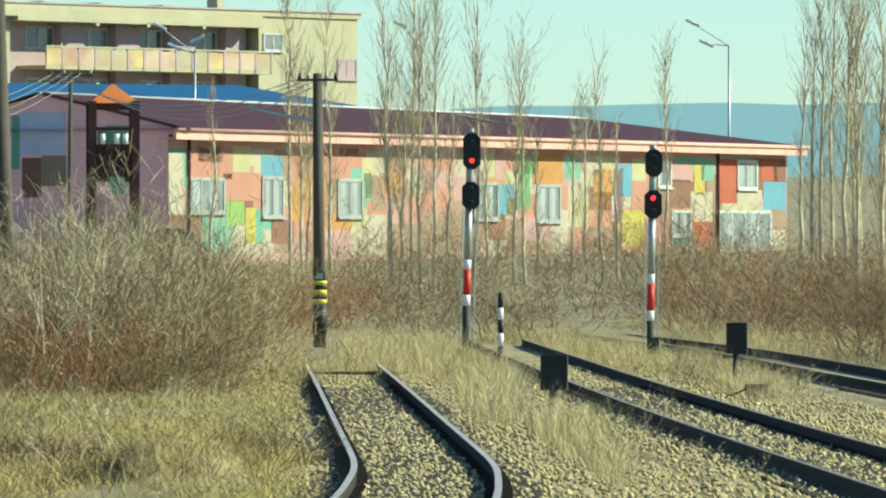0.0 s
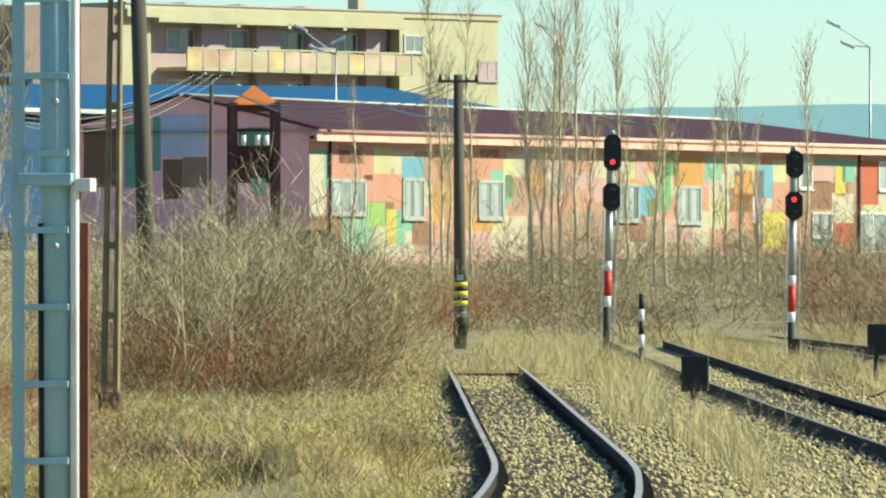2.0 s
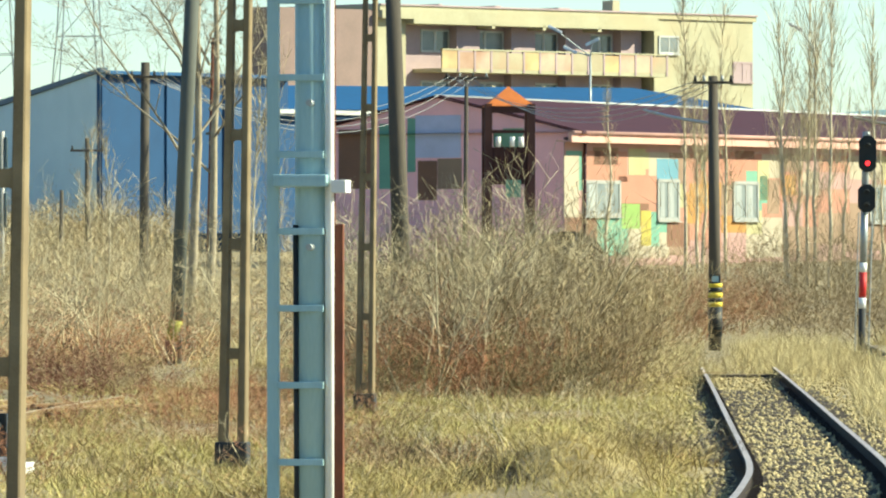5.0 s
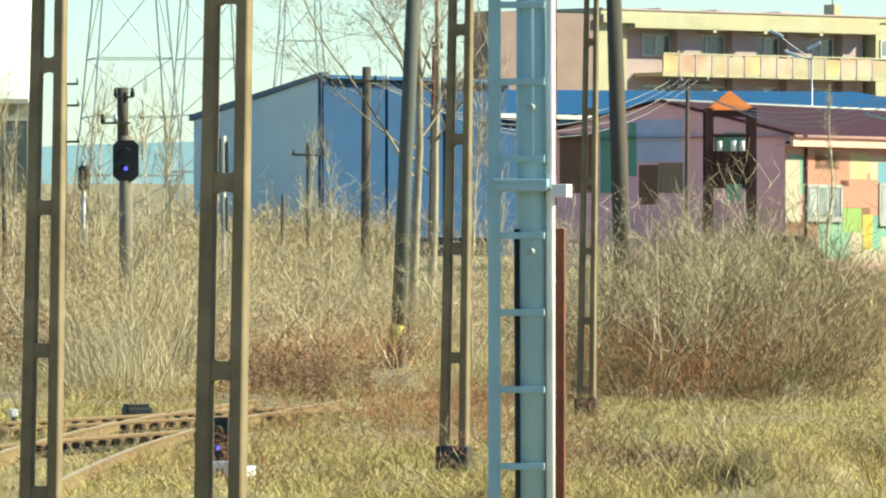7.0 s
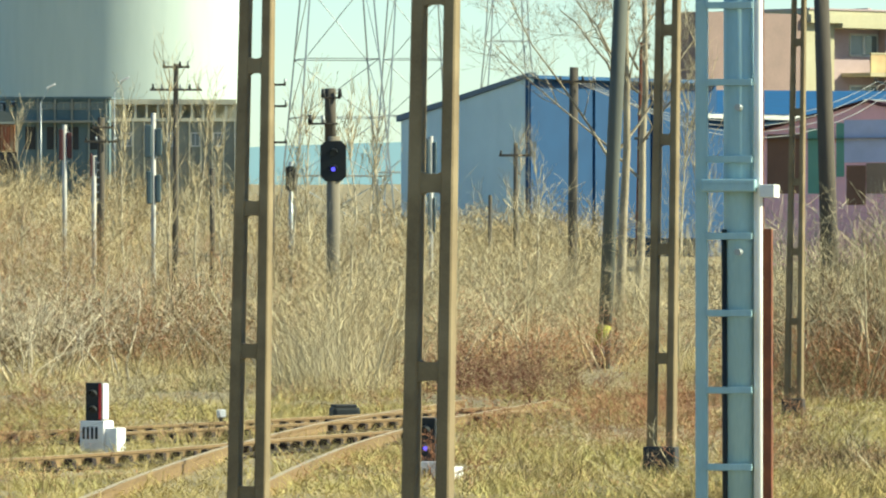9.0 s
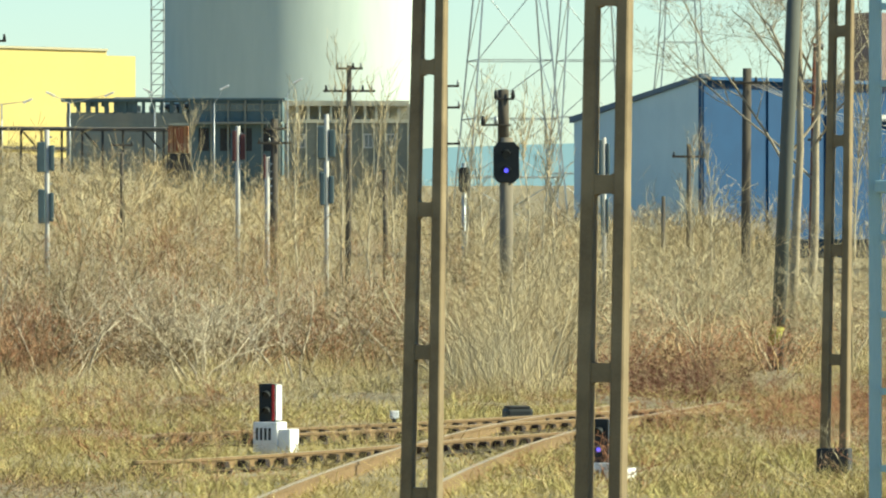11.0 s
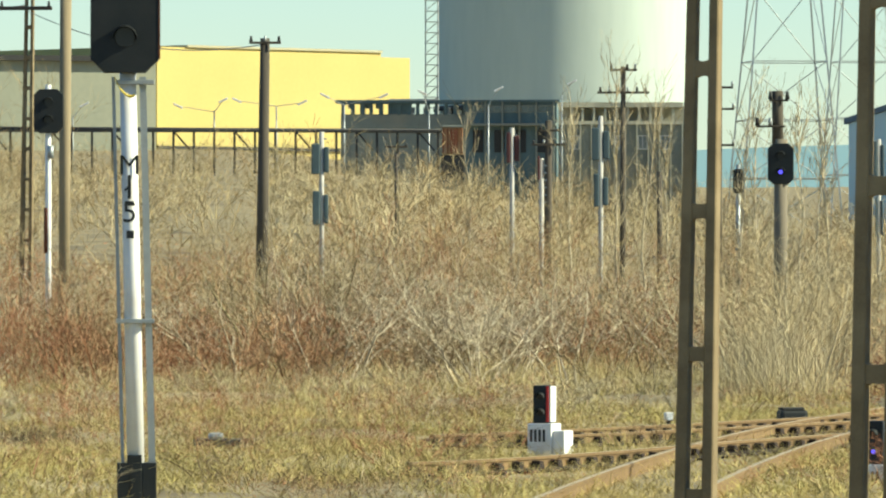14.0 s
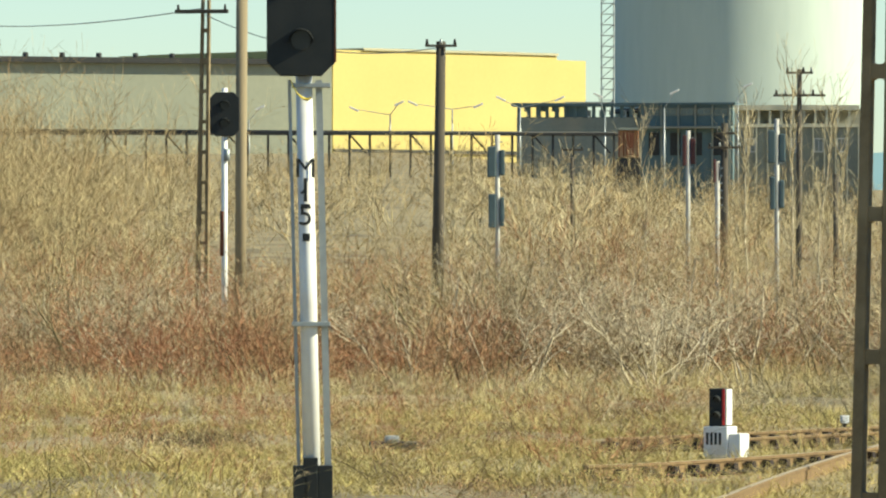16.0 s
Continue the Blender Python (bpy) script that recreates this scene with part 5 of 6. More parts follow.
def mesh_object(name, verts, faces, material):
    me = bpy.data.meshes.new(name)
    me.vertices.add(len(verts))
    me.vertices.foreach_set("co", np.asarray(verts, dtype=np.float32).ravel())
    me.loops.add(len(faces) * 3)
    me.loops.foreach_set("vertex_index", np.asarray(faces, dtype=np.int32).ravel())
    me.polygons.add(len(faces))
    me.polygons.foreach_set("loop_start", np.arange(0, len(faces) * 3, 3, dtype=np.int32))
    me.update(calc_edges=True)
    me.materials.append(material)
    return new(name, me)


def scatter(name, variants, places, material, label, category, kind="stuff"):
    """Many copies of small plants as one object; places: x, y, z, turn, width scale, height scale."""
    V, F, base = [], [], 0
    for i, (x, y, z, turn, sw, sh) in enumerate(places):
        v, f = variants[i % len(variants)]
        c, s = math.cos(turn), math.sin(turn)
        V.append(np.stack([(v[:, 0] * c - v[:, 1] * s) * sw + x, (v[:, 0] * s + v[:, 1] * c) * sw + y, v[:, 2] * sh + z], 1))
        F.append(f + base)
        base += len(v)
    return tagged(mesh_object(name, np.concatenate(V), np.concatenate(F), material), label, category, kind=kind)


def grow(rng, segs, p, way, length, r, level, kids, droop=0.0, spread=0.6, wob=0.16, ends=None, lift=0.10):
    """A bent limb with side limbs, level deep."""
    n = 4 if level > 0 else 2
    pts, radii = [p], [r]
    for i in range(n):
        way = way + rng.normal(size=3) * wob
        way[2] += -droop if level == 0 else lift
        way = way / np.linalg.norm(way)
        q = pts[-1] + way * length / n
        segs.append((*pts[-1], *q, radii[-1], radii[-1] * 0.78))
        pts.append(q)
        radii.append(radii[-1] * 0.78)
    if level > 0:
        for j in range(kids[level - 1]):
            t = rng.uniform(0.25, 1.0)
            i = min(n - 1, int(t * n))
            f = t * n - i
            q = pts[i] * (1 - f) + pts[i + 1] * f
            side = rng.normal(size=3)
            side[2] = abs(side[2]) * 0.6
            w2 = way * (1 - spread) + side / np.linalg.norm(side) * spread
            grow(rng, segs, q, w2 / np.linalg.norm(w2), length * rng.uniform(0.3, 0.55), max(0.003, radii[i] * 0.5), level - 1, kids, droop, spread, wob, ends, lift)
    elif ends is not None:
        ends.append(pts[-1])


def bush(seed, stems, height, width, kids, r=0.014, spread=0.56, twig=1.0, wob=0.19, most=0.85):
    rng = np.random.default_rng(seed)
    segs = []
    for i in range(stems):
        a = rng.uniform(0, 6.283)
        rad = width * 0.32 * math.sqrt(rng.uniform())
        p = np.array([rad * math.cos(a), rad * math.sin(a), -0.1])
        lean = rng.uniform(0.1, most)
        w = np.array([math.cos(a) * lean, math.sin(a) * lean, 1.0])
        grow(rng, segs, p, w / np.linalg.norm(w), height * rng.uniform(0.6, 1.05), r * rng.uniform(0.6, 1.3) * twig, 2, kids, 0.0, spread, wob, None, 0.06)
    segs = np.asarray(segs)
    segs[:, 6:8] = np.maximum(segs[:, 6:8], 0.0032 * twig)
    return limbs_mesh(segs, 4, rng, 0.012 * twig)


def leaves(seed, n, width, z0, z1, size):
    """Small dry leaves hanging in a bush."""
    rng = np.random.default_rng(seed)
    a, rad = rng.uniform(0, 6.283, n), width * 0.5 * np.sqrt(rng.uniform(0, 1, n))
    c = np.stack([rad * np.cos(a), rad * np.sin(a), z0 + (z1 - z0) * rng.beta(1.3, 1.8, n) * (1 - 0.5 * (rad / (width * 0.5)) ** 2)], 1)
    c += rng.normal(size=c.shape) * 0.05
    u = rng.normal(size=(n, 3))
    u /= np.linalg.norm(u, axis=1, keepdims=True)
    v = np.cross(u, rng.normal(size=(n, 3)))
    v /= np.linalg.norm(v, axis=1, keepdims=True)
    s = size * rng.uniform(0.5, 1.3, (n, 1))
    verts = np.stack([c - u * s * 1.5, c + v * s * 0.24, c + u * s * 1.5, c - v * s * 0.24], 1).reshape(-1, 3)
    f = np.array([(0, 1, 2), (0, 2, 3)])
    return verts, (np.arange(n)[:, None, None] * 4 + f[None]).reshape(-1, 3)


def tuft(seed, blades, height, width, lean=0.5, w=0.006, kink=0.4):
    """A tuft of dry grass blades, each bent once."""
    rng = np.random.default_rng(seed)
    n = blades
    a, rad = rng.uniform(0, 6.283, n), width * np.sqrt(rng.uniform(0, 1, n))
    p = np.stack([rad * np.cos(a), rad * np.sin(a), np.full(n, -0.04)], 1)
    h = height * rng.uniform(0.45, 1.1, n)
    b = rng.uniform(0, 6.283, n)
    l = lean * rng.uniform(0.1, 1.0, n)
    way = np.stack([np.cos(b) * l, np.sin(b) * l, np.ones(n)], 1)
    mid = p + way * (h * 0.55)[:, None]
    tip = mid + (way + np.stack([np.cos(b), np.sin(b), -0.5 * np.ones(n)], 1) * kink * rng.uniform(0, 1.6, n)[:, None]) * (h * 0.5)[:, None]
    c = rng.uniform(0, 6.283, n)
    side = np.stack([np.cos(c), np.sin(c), np.zeros(n)], 1) * w
    verts = np.stack([p - side, p + side, mid - side * 0.8, mid + side * 0.8, tip], 1).reshape(-1, 3)
    f = np.array([(0, 1, 3), (0, 3, 2), (2, 3, 4)])
    return verts, (np.arange(n)[:, None, None] * 5 + f[None]).reshape(-1, 3)


def plant_mat(name, c0, c1, scale=0.5, island=0.55, stain=None):
    m = mat(name, c0, c1, 0.9, scale=scale, fine=3.0, island=island, bump=0, stain=stain, spec=0.15)
    for n in m.node_tree.nodes:
        if n.type == "MAP_RANGE" and n.inputs[1].default_value < 0.501 and n.inputs[2].default_value > 0.9:
            n.inputs[1].default_value, n.inputs[2].default_value = 0.6, 0.9
    return m


M_STRAW = plant_mat("dry straw grass", (0.70, 0.56, 0.245), (0.25, 0.185, 0.075), 0.9, 0.4, (0.36, 0.29, 0.12))
M_PALE = plant_mat("bleached tall grass", (0.68, 0.57, 0.31), (0.36, 0.28, 0.13), 0.7, 0.45)
M_GREENISH = plant_mat("yellow green winter grass", (0.56, 0.49, 0.185), (0.23, 0.18, 0.07), 0.8, 0.38, (0.22, 0.155, 0.075))
M_TWIG = plant_mat("grey brown twigs", (0.62, 0.51, 0.29), (0.14, 0.10, 0.05), 0.45, 0.6, (0.34, 0.22, 0.11))
M_REDTWIG = plant_mat("red brown twigs", (0.47, 0.225, 0.12), (0.16, 0.075, 0.042), 0.5, 0.6, (0.40, 0.31, 0.17))
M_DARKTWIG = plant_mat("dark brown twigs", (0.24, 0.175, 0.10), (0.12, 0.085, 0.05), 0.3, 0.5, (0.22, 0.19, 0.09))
M_PALETWIG = plant_mat("pale bark twigs", (0.58, 0.50, 0.33), (0.31, 0.25, 0.15), 0.4, 0.6, (0.48, 0.36, 0.18))
# Very dark, so that it also puts ditch and mound shade into the weeds.
M_DEADSHADE = plant_mat("dark dead weeds", (0.15, 0.115, 0.065), (0.06, 0.045, 0.028), 0.8, 0.5)
M_LEAF = plant_mat("dry red brown leaves", (0.54, 0.22, 0.11), (0.30, 0.155, 0.085), 0.4, 0.5)
M_OLIVE = plant_mat("yellow olive dead leaves", (0.44, 0.36, 0.15), (0.20, 0.165, 0.075), 0.4, 0.5)
# Russet darkened so that the colour itself carries the brush's shade.
M_RUSSETSHADE = plant_mat("russet leaves darkened for shade", (0.26, 0.13, 0.08), (0.10, 0.058, 0.04), 0.5, 0.4)
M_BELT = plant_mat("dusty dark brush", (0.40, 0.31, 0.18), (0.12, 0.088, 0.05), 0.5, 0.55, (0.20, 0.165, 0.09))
M_POPLAR = plant_mat("yellow grey poplar twigs", (0.54, 0.46, 0.30), (0.27, 0.215, 0.13), 0.4, 0.6)
M_DUN = plant_mat("dry brown leaves", (0.48, 0.37, 0.20), (0.30, 0.21, 0.12), 0.2, 0.6)
M_BARK = mat("pale poplar bark", (0.66, 0.57, 0.41), (0.34, 0.28, 0.19), 0.9, scale=3, fine=30, bump=0.3)

rng = np.random.default_rng(5)


def spots(n, b0, b1, d0, d1, size=(0.8, 1.2), tall=(0.8, 1.2), keep=None, gap=0.0, bias=0.5, wave=0.0):
    """Plan places over a stretch of bearings and distances."""
    out = []
    tries = 0
    while len(out) < n and tries < n * 20:
        tries += 1
        b = rng.uniform(b0, b1)
        d = d0 + (d1 - d0) * rng.uniform() ** (1 / (2 * bias))
        x, y = at(b, d)
        if gap and track_gap(x, y) < gap:
            continue
        if keep and not keep(b, d, x, y):
            continue
        f = 1 + wave * noise.noise((x * 0.16, y * 0.07, 2.2))
        out.append((x, y, ground_height(x, y), rng.uniform(0, 6.283), rng.uniform(*size), rng.uniform(*tall) * f))
    return out


BUSH = [bush(20 + i, 9, 3.0, 2.6, (7, 6)) for i in range(5)]
BIGBUSH = [bush(40 + i, 11, 3.9, 3.2, (11, 8), 0.018) for i in range(4)]
LOW = [bush(60 + i, 9, 1.5, 1.8, (5, 4), 0.010) for i in range(4)]
FAR = [bush(190 + i, 7, 3.4, 3.2, (5, 5), 0.016, 0.55, 2.2) for i in range(4)]
WILD = [bush(80 + i, 8, 3.2, 3.0, (7, 6), 0.013, 0.5, 1.15, 0.13) for i in range(4)]
WEED = [bush(180 + i, 7, 1.5, 1.8, (4, 3), 0.012) for i in range(5)]
COARSE = [bush(210 + i, 6, 3.0, 1.6, (7, 6), 0.026, 0.62) for i in range(5)]
LEAVES = [leaves(70 + i, 520, 3.2, 0.1, 3.4, 0.032) for i in range(4)]
LOWLEAVES = [leaves(90 + i, 210, 2.2, 0.05, 1.5, 0.034) for i in range(4)]
TUFT = [tuft(100 + i, 22, 0.34, 0.2, 0.9, 0.0034, 0.7) for i in range(8)]
TALL = [tuft(120 + i, 24, 0.85, 0.26, 0.55, 0.0036, 0.6) for i in range(6)]
MAT = [tuft(140 + i, 18, 0.22, 0.28, 1.2, 0.004, 0.45) for i in range(6)]
REED = [tuft(160 + i, 20, 2.2, 0.5, 0.5, 0.0042, 0.35) for i in range(5)]

# the large bush beside the curving track
big = spots(18, -60, 300, 136, 160, (0.8, 1.1), (0.58, 0.76)) + spots(10, -60, 330, 158, 178, (0.8, 1.1), (0.6, 0.78))
scatter("thicket", BIGBUSH, big, M_TWIG, "dense leafless grey-brown thicket with red undergrowth", "thicket")
scatter("bushes", BUSH, spots(9, -60, 240, 131, 150, (0.6, 0.9), (0.7, 0.98)), M_PALETWIG, "pale bare branches standing out of the thicket", "bushes")
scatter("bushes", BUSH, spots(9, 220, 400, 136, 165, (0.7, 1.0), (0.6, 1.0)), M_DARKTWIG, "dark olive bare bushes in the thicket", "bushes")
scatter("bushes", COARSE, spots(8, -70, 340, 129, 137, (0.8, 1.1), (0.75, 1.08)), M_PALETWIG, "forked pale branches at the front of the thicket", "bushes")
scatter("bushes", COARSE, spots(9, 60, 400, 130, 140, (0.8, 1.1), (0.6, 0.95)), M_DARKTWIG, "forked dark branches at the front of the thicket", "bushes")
scatter("dry_leaves", LEAVES, spots(30, -60, 310, 126, 134, (0.8, 1.1), (0.3, 0.62)), M_LEAF, "rusty leaves at the front of the thicket", "leaves")
scatter("red_undergrowth", LOW, spots(16, -60, 250, 126, 132, (0.8, 1.2), (0.7, 1.35)), M_REDTWIG, "rusty brambles at the front of the thicket", "brambles")
scatter("dry_leaves", LEAVES, big + spots(22, -50, 300, 132, 150, (0.9, 1.2), (0.55, 0.8)), M_LEAF, "red-brown dead leaves clinging in the thicket", "leaves")
scatter("red_undergrowth", LOW, spots(26, -60, 300, 131, 160, (0.9, 1.4), (0.9, 1.7)), M_REDTWIG, "low red-brown brambles at the foot of the thicket", "brambles")
scatter("thicket", BUSH, spots(16, 300, 430, 148, 178, (0.8, 1.1), (0.6, 0.95)), M_TWIG, "leafless brown bushes sloping down to the grass", "thicket")
scatter("bushes", COARSE, spots(10, -70, 270, 127, 136, (0.9, 1.3), (0.95, 1.25)), M_POPLAR, "sunlit pale branches reaching over the thicket", "bushes")
# Darker twig colours paint shade at the thicket's foot and one side.
scatter("bushes", LOW, spots(34, -40, 380, 125, 131, (0.8, 1.2), (0.5, 0.95)), M_DARKTWIG, "brush darkened for shade along the foot of the thicket", "bushes")
scatter("bushes", BUSH, spots(12, 190, 350, 128, 142, (0.7, 1.0), (0.75, 1.05)), M_BELT, "olive brush darkened for shade on one side of the thicket", "bushes")
# red brush round the telegraph pole
scatter("red_brush", BUSH, spots(18, 400, 512, 200, 220, (0.9, 1.2), (0.6, 0.8)) + spots(8, 520, 600, 212, 226, (0.9, 1.2), (0.5, 0.7)), M_REDTWIG, "red-brown leafless brush behind the pole", "brush")
# belt before the school
scatter("brush_belt", WILD, spots(64, 560, 1640, 206, 300, (0.9, 1.4), (0.45, 0.85), gap=2.5, wave=0.7), M_BELT, "belt of leafless brown brush before the school", "brush")
scatter("brush_belt", WILD, spots(30, 600, 1640, 198, 226, (0.9, 1.3), (0.35, 0.75), gap=2.2, wave=0.7), M_DARKTWIG, "dark leafless brush at the near edge of the belt", "brush")
scatter("red_brush", WILD, spots(16, 1180, 1640, 196, 235, (0.9, 1.3), (0.4, 0.75), gap=2.5), M_REDTWIG, "patches of red-brown brush before the school", "brush")
scatter("dry_leaves", LOWLEAVES, spots(90, 560, 1640, 204, 260, (1.0, 1.5), (0.7, 1.4), gap=2.2), M_DUN, "brown dead leaves in the brush belt", "leaves")
# behind the poles
scatter("thicket", BUSH, spots(46, -760, -40, 172, 290, (0.8, 1.2), (0.6, 1.1), wave=0.6), M_TWIG, "leafless brown scrub behind the concrete poles", "thicket")
scatter("thicket", BUSH, spots(26, -900, -60, 168, 260, (0.8, 1.2), (0.7, 1.15)), M_PALETWIG, "pale leafless scrub behind the concrete poles", "thicket")
scatter("dry_leaves", LEAVES, spots(40, -640, -60, 168, 240, (0.9, 1.3), (0.45, 0.85)), M_LEAF, "rusty dead leaves in the scrub", "leaves")
scatter("bushes", COARSE, spots(14, -930, -780, 134, 146, (0.8, 1.1), (0.7, 1.0)), M_PALETWIG, "pale forked branches round a timber pole", "bushes")
scatter("reeds", REED, spots(300, -960, -700, 160, 250, (0.8, 1.4), (0.6, 1.2)) + spots(80, -950, -790, 132, 147, (0.8, 1.3), (0.6, 1.05)), M_PALETWIG, "tall pale reeds and saplings", "reeds")
# dense brush whose dark twigs and leaves stand in for shadow
scatter("thicket", BUSH, spots(9, 1478, 1640, 168, 186, (0.9, 1.2), (0.62, 0.9), None, 1.2), M_DARKTWIG, "dense brown brush darkened for shade beside the far track", "thicket")
scatter("dry_leaves", LEAVES, spots(14, 1470, 1640, 166, 184, (0.9, 1.2), (0.5, 0.75), None, 1.2), M_RUSSETSHADE, "red-brown dead leaves darkened for shade in dense brush", "leaves")
scatter("thicket", BUSH, spots(9, -670, -500, 128, 140, (0.7, 1.0), (0.22, 0.42)), M_RUSSETSHADE, "low dense red-brown bramble darkened for shade in the grass", "thicket")
scatter("dry_leaves", LOWLEAVES, spots(26, -680, -480, 126, 142, (0.9, 1.3), (0.5, 0.95)), M_RUSSETSHADE, "red-brown bramble leaves darkened for shade", "leaves")
# wide field of scrub before the works
def open_scrub(b, d, x, y):
    return noise.noise((x * 0.22, y * 0.1, 4.4)) > -0.15


def red_patch(b, d, x, y):
    return noise.noise((x * 0.32, y * 0.08, 6.4)) > 0.02


def olive_patch(b, d, x, y):
    return noise.noise((x * 0.32, y * 0.08, 6.4)) < -0.02


scatter("bushes", COARSE, spots(34, -2700, -930, 152, 185, (0.8, 1.2), (0.5, 0.95), wave=0.6), M_PALETWIG, "forked pale bushes before the scrub", "bushes")
scatter("bushes", COARSE, spots(40, -2700, -930, 150, 190, (0.8, 1.2), (0.5, 0.95), wave=0.6), M_DARKTWIG, "forked dark bushes before the scrub", "bushes")
scatter("bushes", COARSE, spots(26, -760, -60, 150, 200, (0.8, 1.2), (0.6, 1.1), wave=0.6), M_PALETWIG, "forked pale bushes behind the concrete poles", "bushes")
scatter("dry_leaves", LEAVES, spots(105, -2700, -940, 148, 190, (0.9, 1.4), (0.3, 0.62), red_patch, wave=0.6) + spots(26, -660, -400, 150, 185, (0.9, 1.2), (0.4, 0.7)), M_LEAF, "patches of rusty dead leaves in the scrub", "leaves")
scatter("bushes", BUSH, spots(9, -2240, -2080, 148, 163, (0.7, 1.0), (0.55, 0.8)), M_TWIG, "bare brown bushes round a signal mast", "bushes")
scatter("bushes", BUSH, spots(16, -2750, -900, 158, 182, (0.7, 1.0), (0.5, 0.95), wave=0.8), M_DARKTWIG, "single dark leafless bushes before the scrub", "bushes")
scatter("bushes", BUSH, spots(18, -2750, -900, 158, 190, (0.6, 1.0), (0.5, 0.9), wave=0.8), M_PALETWIG, "single pale leafless bushes before the scrub", "bushes")
scatter("scrub", WILD, spots(100, -2800, -880, 178, 330, (0.8, 1.5), (0.5, 0.85), open_scrub, wave=0.9), M_TWIG, "wide field of leafless brown scrub", "scrub")
scatter("scrub", WILD, spots(48, -2800, -880, 172, 300, (0.8, 1.4), (0.45, 0.75), open_scrub, wave=0.9), M_REDTWIG, "red-brown scrub among the brown", "scrub")
scatter("scrub", BIGBUSH, spots(26, -2760, -2240, 215, 300, (1.2, 1.6), (1.3, 1.75)), M_TWIG, "tall hazy brown bushes at the edge of the yard", "scrub")
scatter("scrub", FAR, spots(46, -775, -420, 325, 392, (1.0, 1.6), (0.75, 1.05), wave=0.3), M_TWIG, "brown scrub at the foot of the warehouse", "scrub")
scatter("scrub", FAR, spots(150, -2800, -880, 330, 640, (1.0, 1.6), (0.8, 1.35), wave=0.5, bias=0.6), M_TWIG, "far brown scrub on the rising ground", "scrub")
scatter("scrub", FAR, spots(90, -2800, -640, 300, 520, (1.0, 1.6), (0.75, 1.15), wave=0.6), M_PALETWIG, "far pale scrub on the rising ground", "scrub")
scatter("dry_leaves", LOWLEAVES, spots(150, -2800, -860, 165, 280, (1.0, 1.6), (0.9, 1.6), open_scrub), M_LEAF, "rusty dead leaves in the field of scrub", "leaves")
scatter("dry_leaves", LOWLEAVES, spots(150, -2800, -860, 168, 360, (1.0, 1.6), (0.7, 1.6), open_scrub), M_DUN, "brown dead leaves in the field of scrub", "leaves")

scatter("dry_leaves", LEAVES, spots(80, -2800, -900, 152, 235, (0.9, 1.5), (0.3, 0.6), olive_patch, wave=0.6), M_OLIVE, "yellow-olive dead leaves in the field of scrub", "leaves")
scatter("bushes", COARSE, spots(30, -2760, -900, 146, 172, (0.9, 1.4), (0.55, 0.85), wave=0.6), M_BARK, "sunlit pale forked branches in the scrub", "bushes")

scatter("scrub", LOW, spots(120, -2760, -940, 146, 176, (1.0, 1.5), (0.8, 1.5), red_patch, wave=0.5), M_REDTWIG, "low red-brown brush at the near edge of the scrub", "scrub")
scatter("scrub", LOW, spots(50, -2760, -940, 144, 172, (1.0, 1.5), (0.6, 1.3), wave=0.5), M_DARKTWIG, "low dark brush at the near edge of the scrub", "scrub")

# grasses
def clump(x, y, s=0.35):
    return noise.noise((x * s, y * s * 0.5, 9.3))


def meadow(b, d, x, y):
    g = track_gap(x, y)
    for b0, b1, d0, d1 in ((-740, -655, 76, 86), (-1325, -1240, 86, 99), (-2060, -1965, 72, 77), (-905, -790, 97, 117), (-440, -350, 140, 178), (528, 604, 148, 199), (-1100, -1040, 100, 110)):
        if b0 < b < b1 and d0 < d < d1:
            return False
    if b > -1330 and g < 0.8 and (b > -400 or rng.uniform() < 0.8):
        return False
    if b > 520 and d < 155 and g < 2.3:
        return False
    if b > 780 and d > 100:
        return False
    if -1330 < b < -470 and g < 1.5 and rng.uniform() < 0.55:
        return False
    if -110 < b < 640 and 87 + 3 * clump(x, 5.0, 0.5) < d < 97 + 4 * clump(x, 9.0, 0.6) and rng.uniform() < 0.88:
        return False
    if 185 < b < 430 and 74 < d < 84 and rng.uniform() < 0.8:
        return False
    return clump(x, y) + 0.6 * clump(x, y, 1.1) > -0.15 + 0.3 * rng.uniform()


def weedy(b, d, x, y):
    return track_gap(x, y) > 1.5 and clump(x, y, 0.6) > 0.0


scatter("grass", TUFT, spots(3700, -2750, 1000, 66, 176, (0.8, 1.6), (0.5, 1.25), meadow), M_STRAW, "dry straw-coloured grass", "grass")
scatter("grass", MAT, spots(3900, -2750, 1000, 64, 150, (1.0, 2.2), (0.8, 1.7), meadow) + spots(700, -2750, 700, 62, 74, (1.0, 2.0), (0.8, 1.5), None, 0.9), M_GREENISH, "short yellow-green winter grass", "grass")
scatter("grass", MAT, spots(320, -110, 520, 103, 128, (1.0, 2.0), (0.8, 1.6), None, 1.2) + spots(280, -2640, -1850, 77, 92, (1.0, 1.8), (0.7, 1.3)) + spots(260, -640, -60, 76, 102, (1.0, 1.8), (0.7, 1.4)), M_GREENISH, "yellow-green matted grass on open ground", "grass")
scatter("grass", MAT, spots(1500, -1450, -400, 70, 122, (0.8, 1.6), (0.4, 0.95)), M_STRAW, "short dry grass between the rusty rails", "grass")
scatter("dry_leaves", LOWLEAVES, spots(110, -2750, 480, 72, 140, (0.5, 1.1), (0.12, 0.3), weedy), M_LEAF, "rusty dead leaves lying in the grass", "leaves")
scatter("dry_leaves", LOWLEAVES, spots(90, -2750, 480, 72, 150, (0.5, 1.1), (0.12, 0.35), weedy), M_DUN, "brown dead leaves lying in the grass", "leaves")
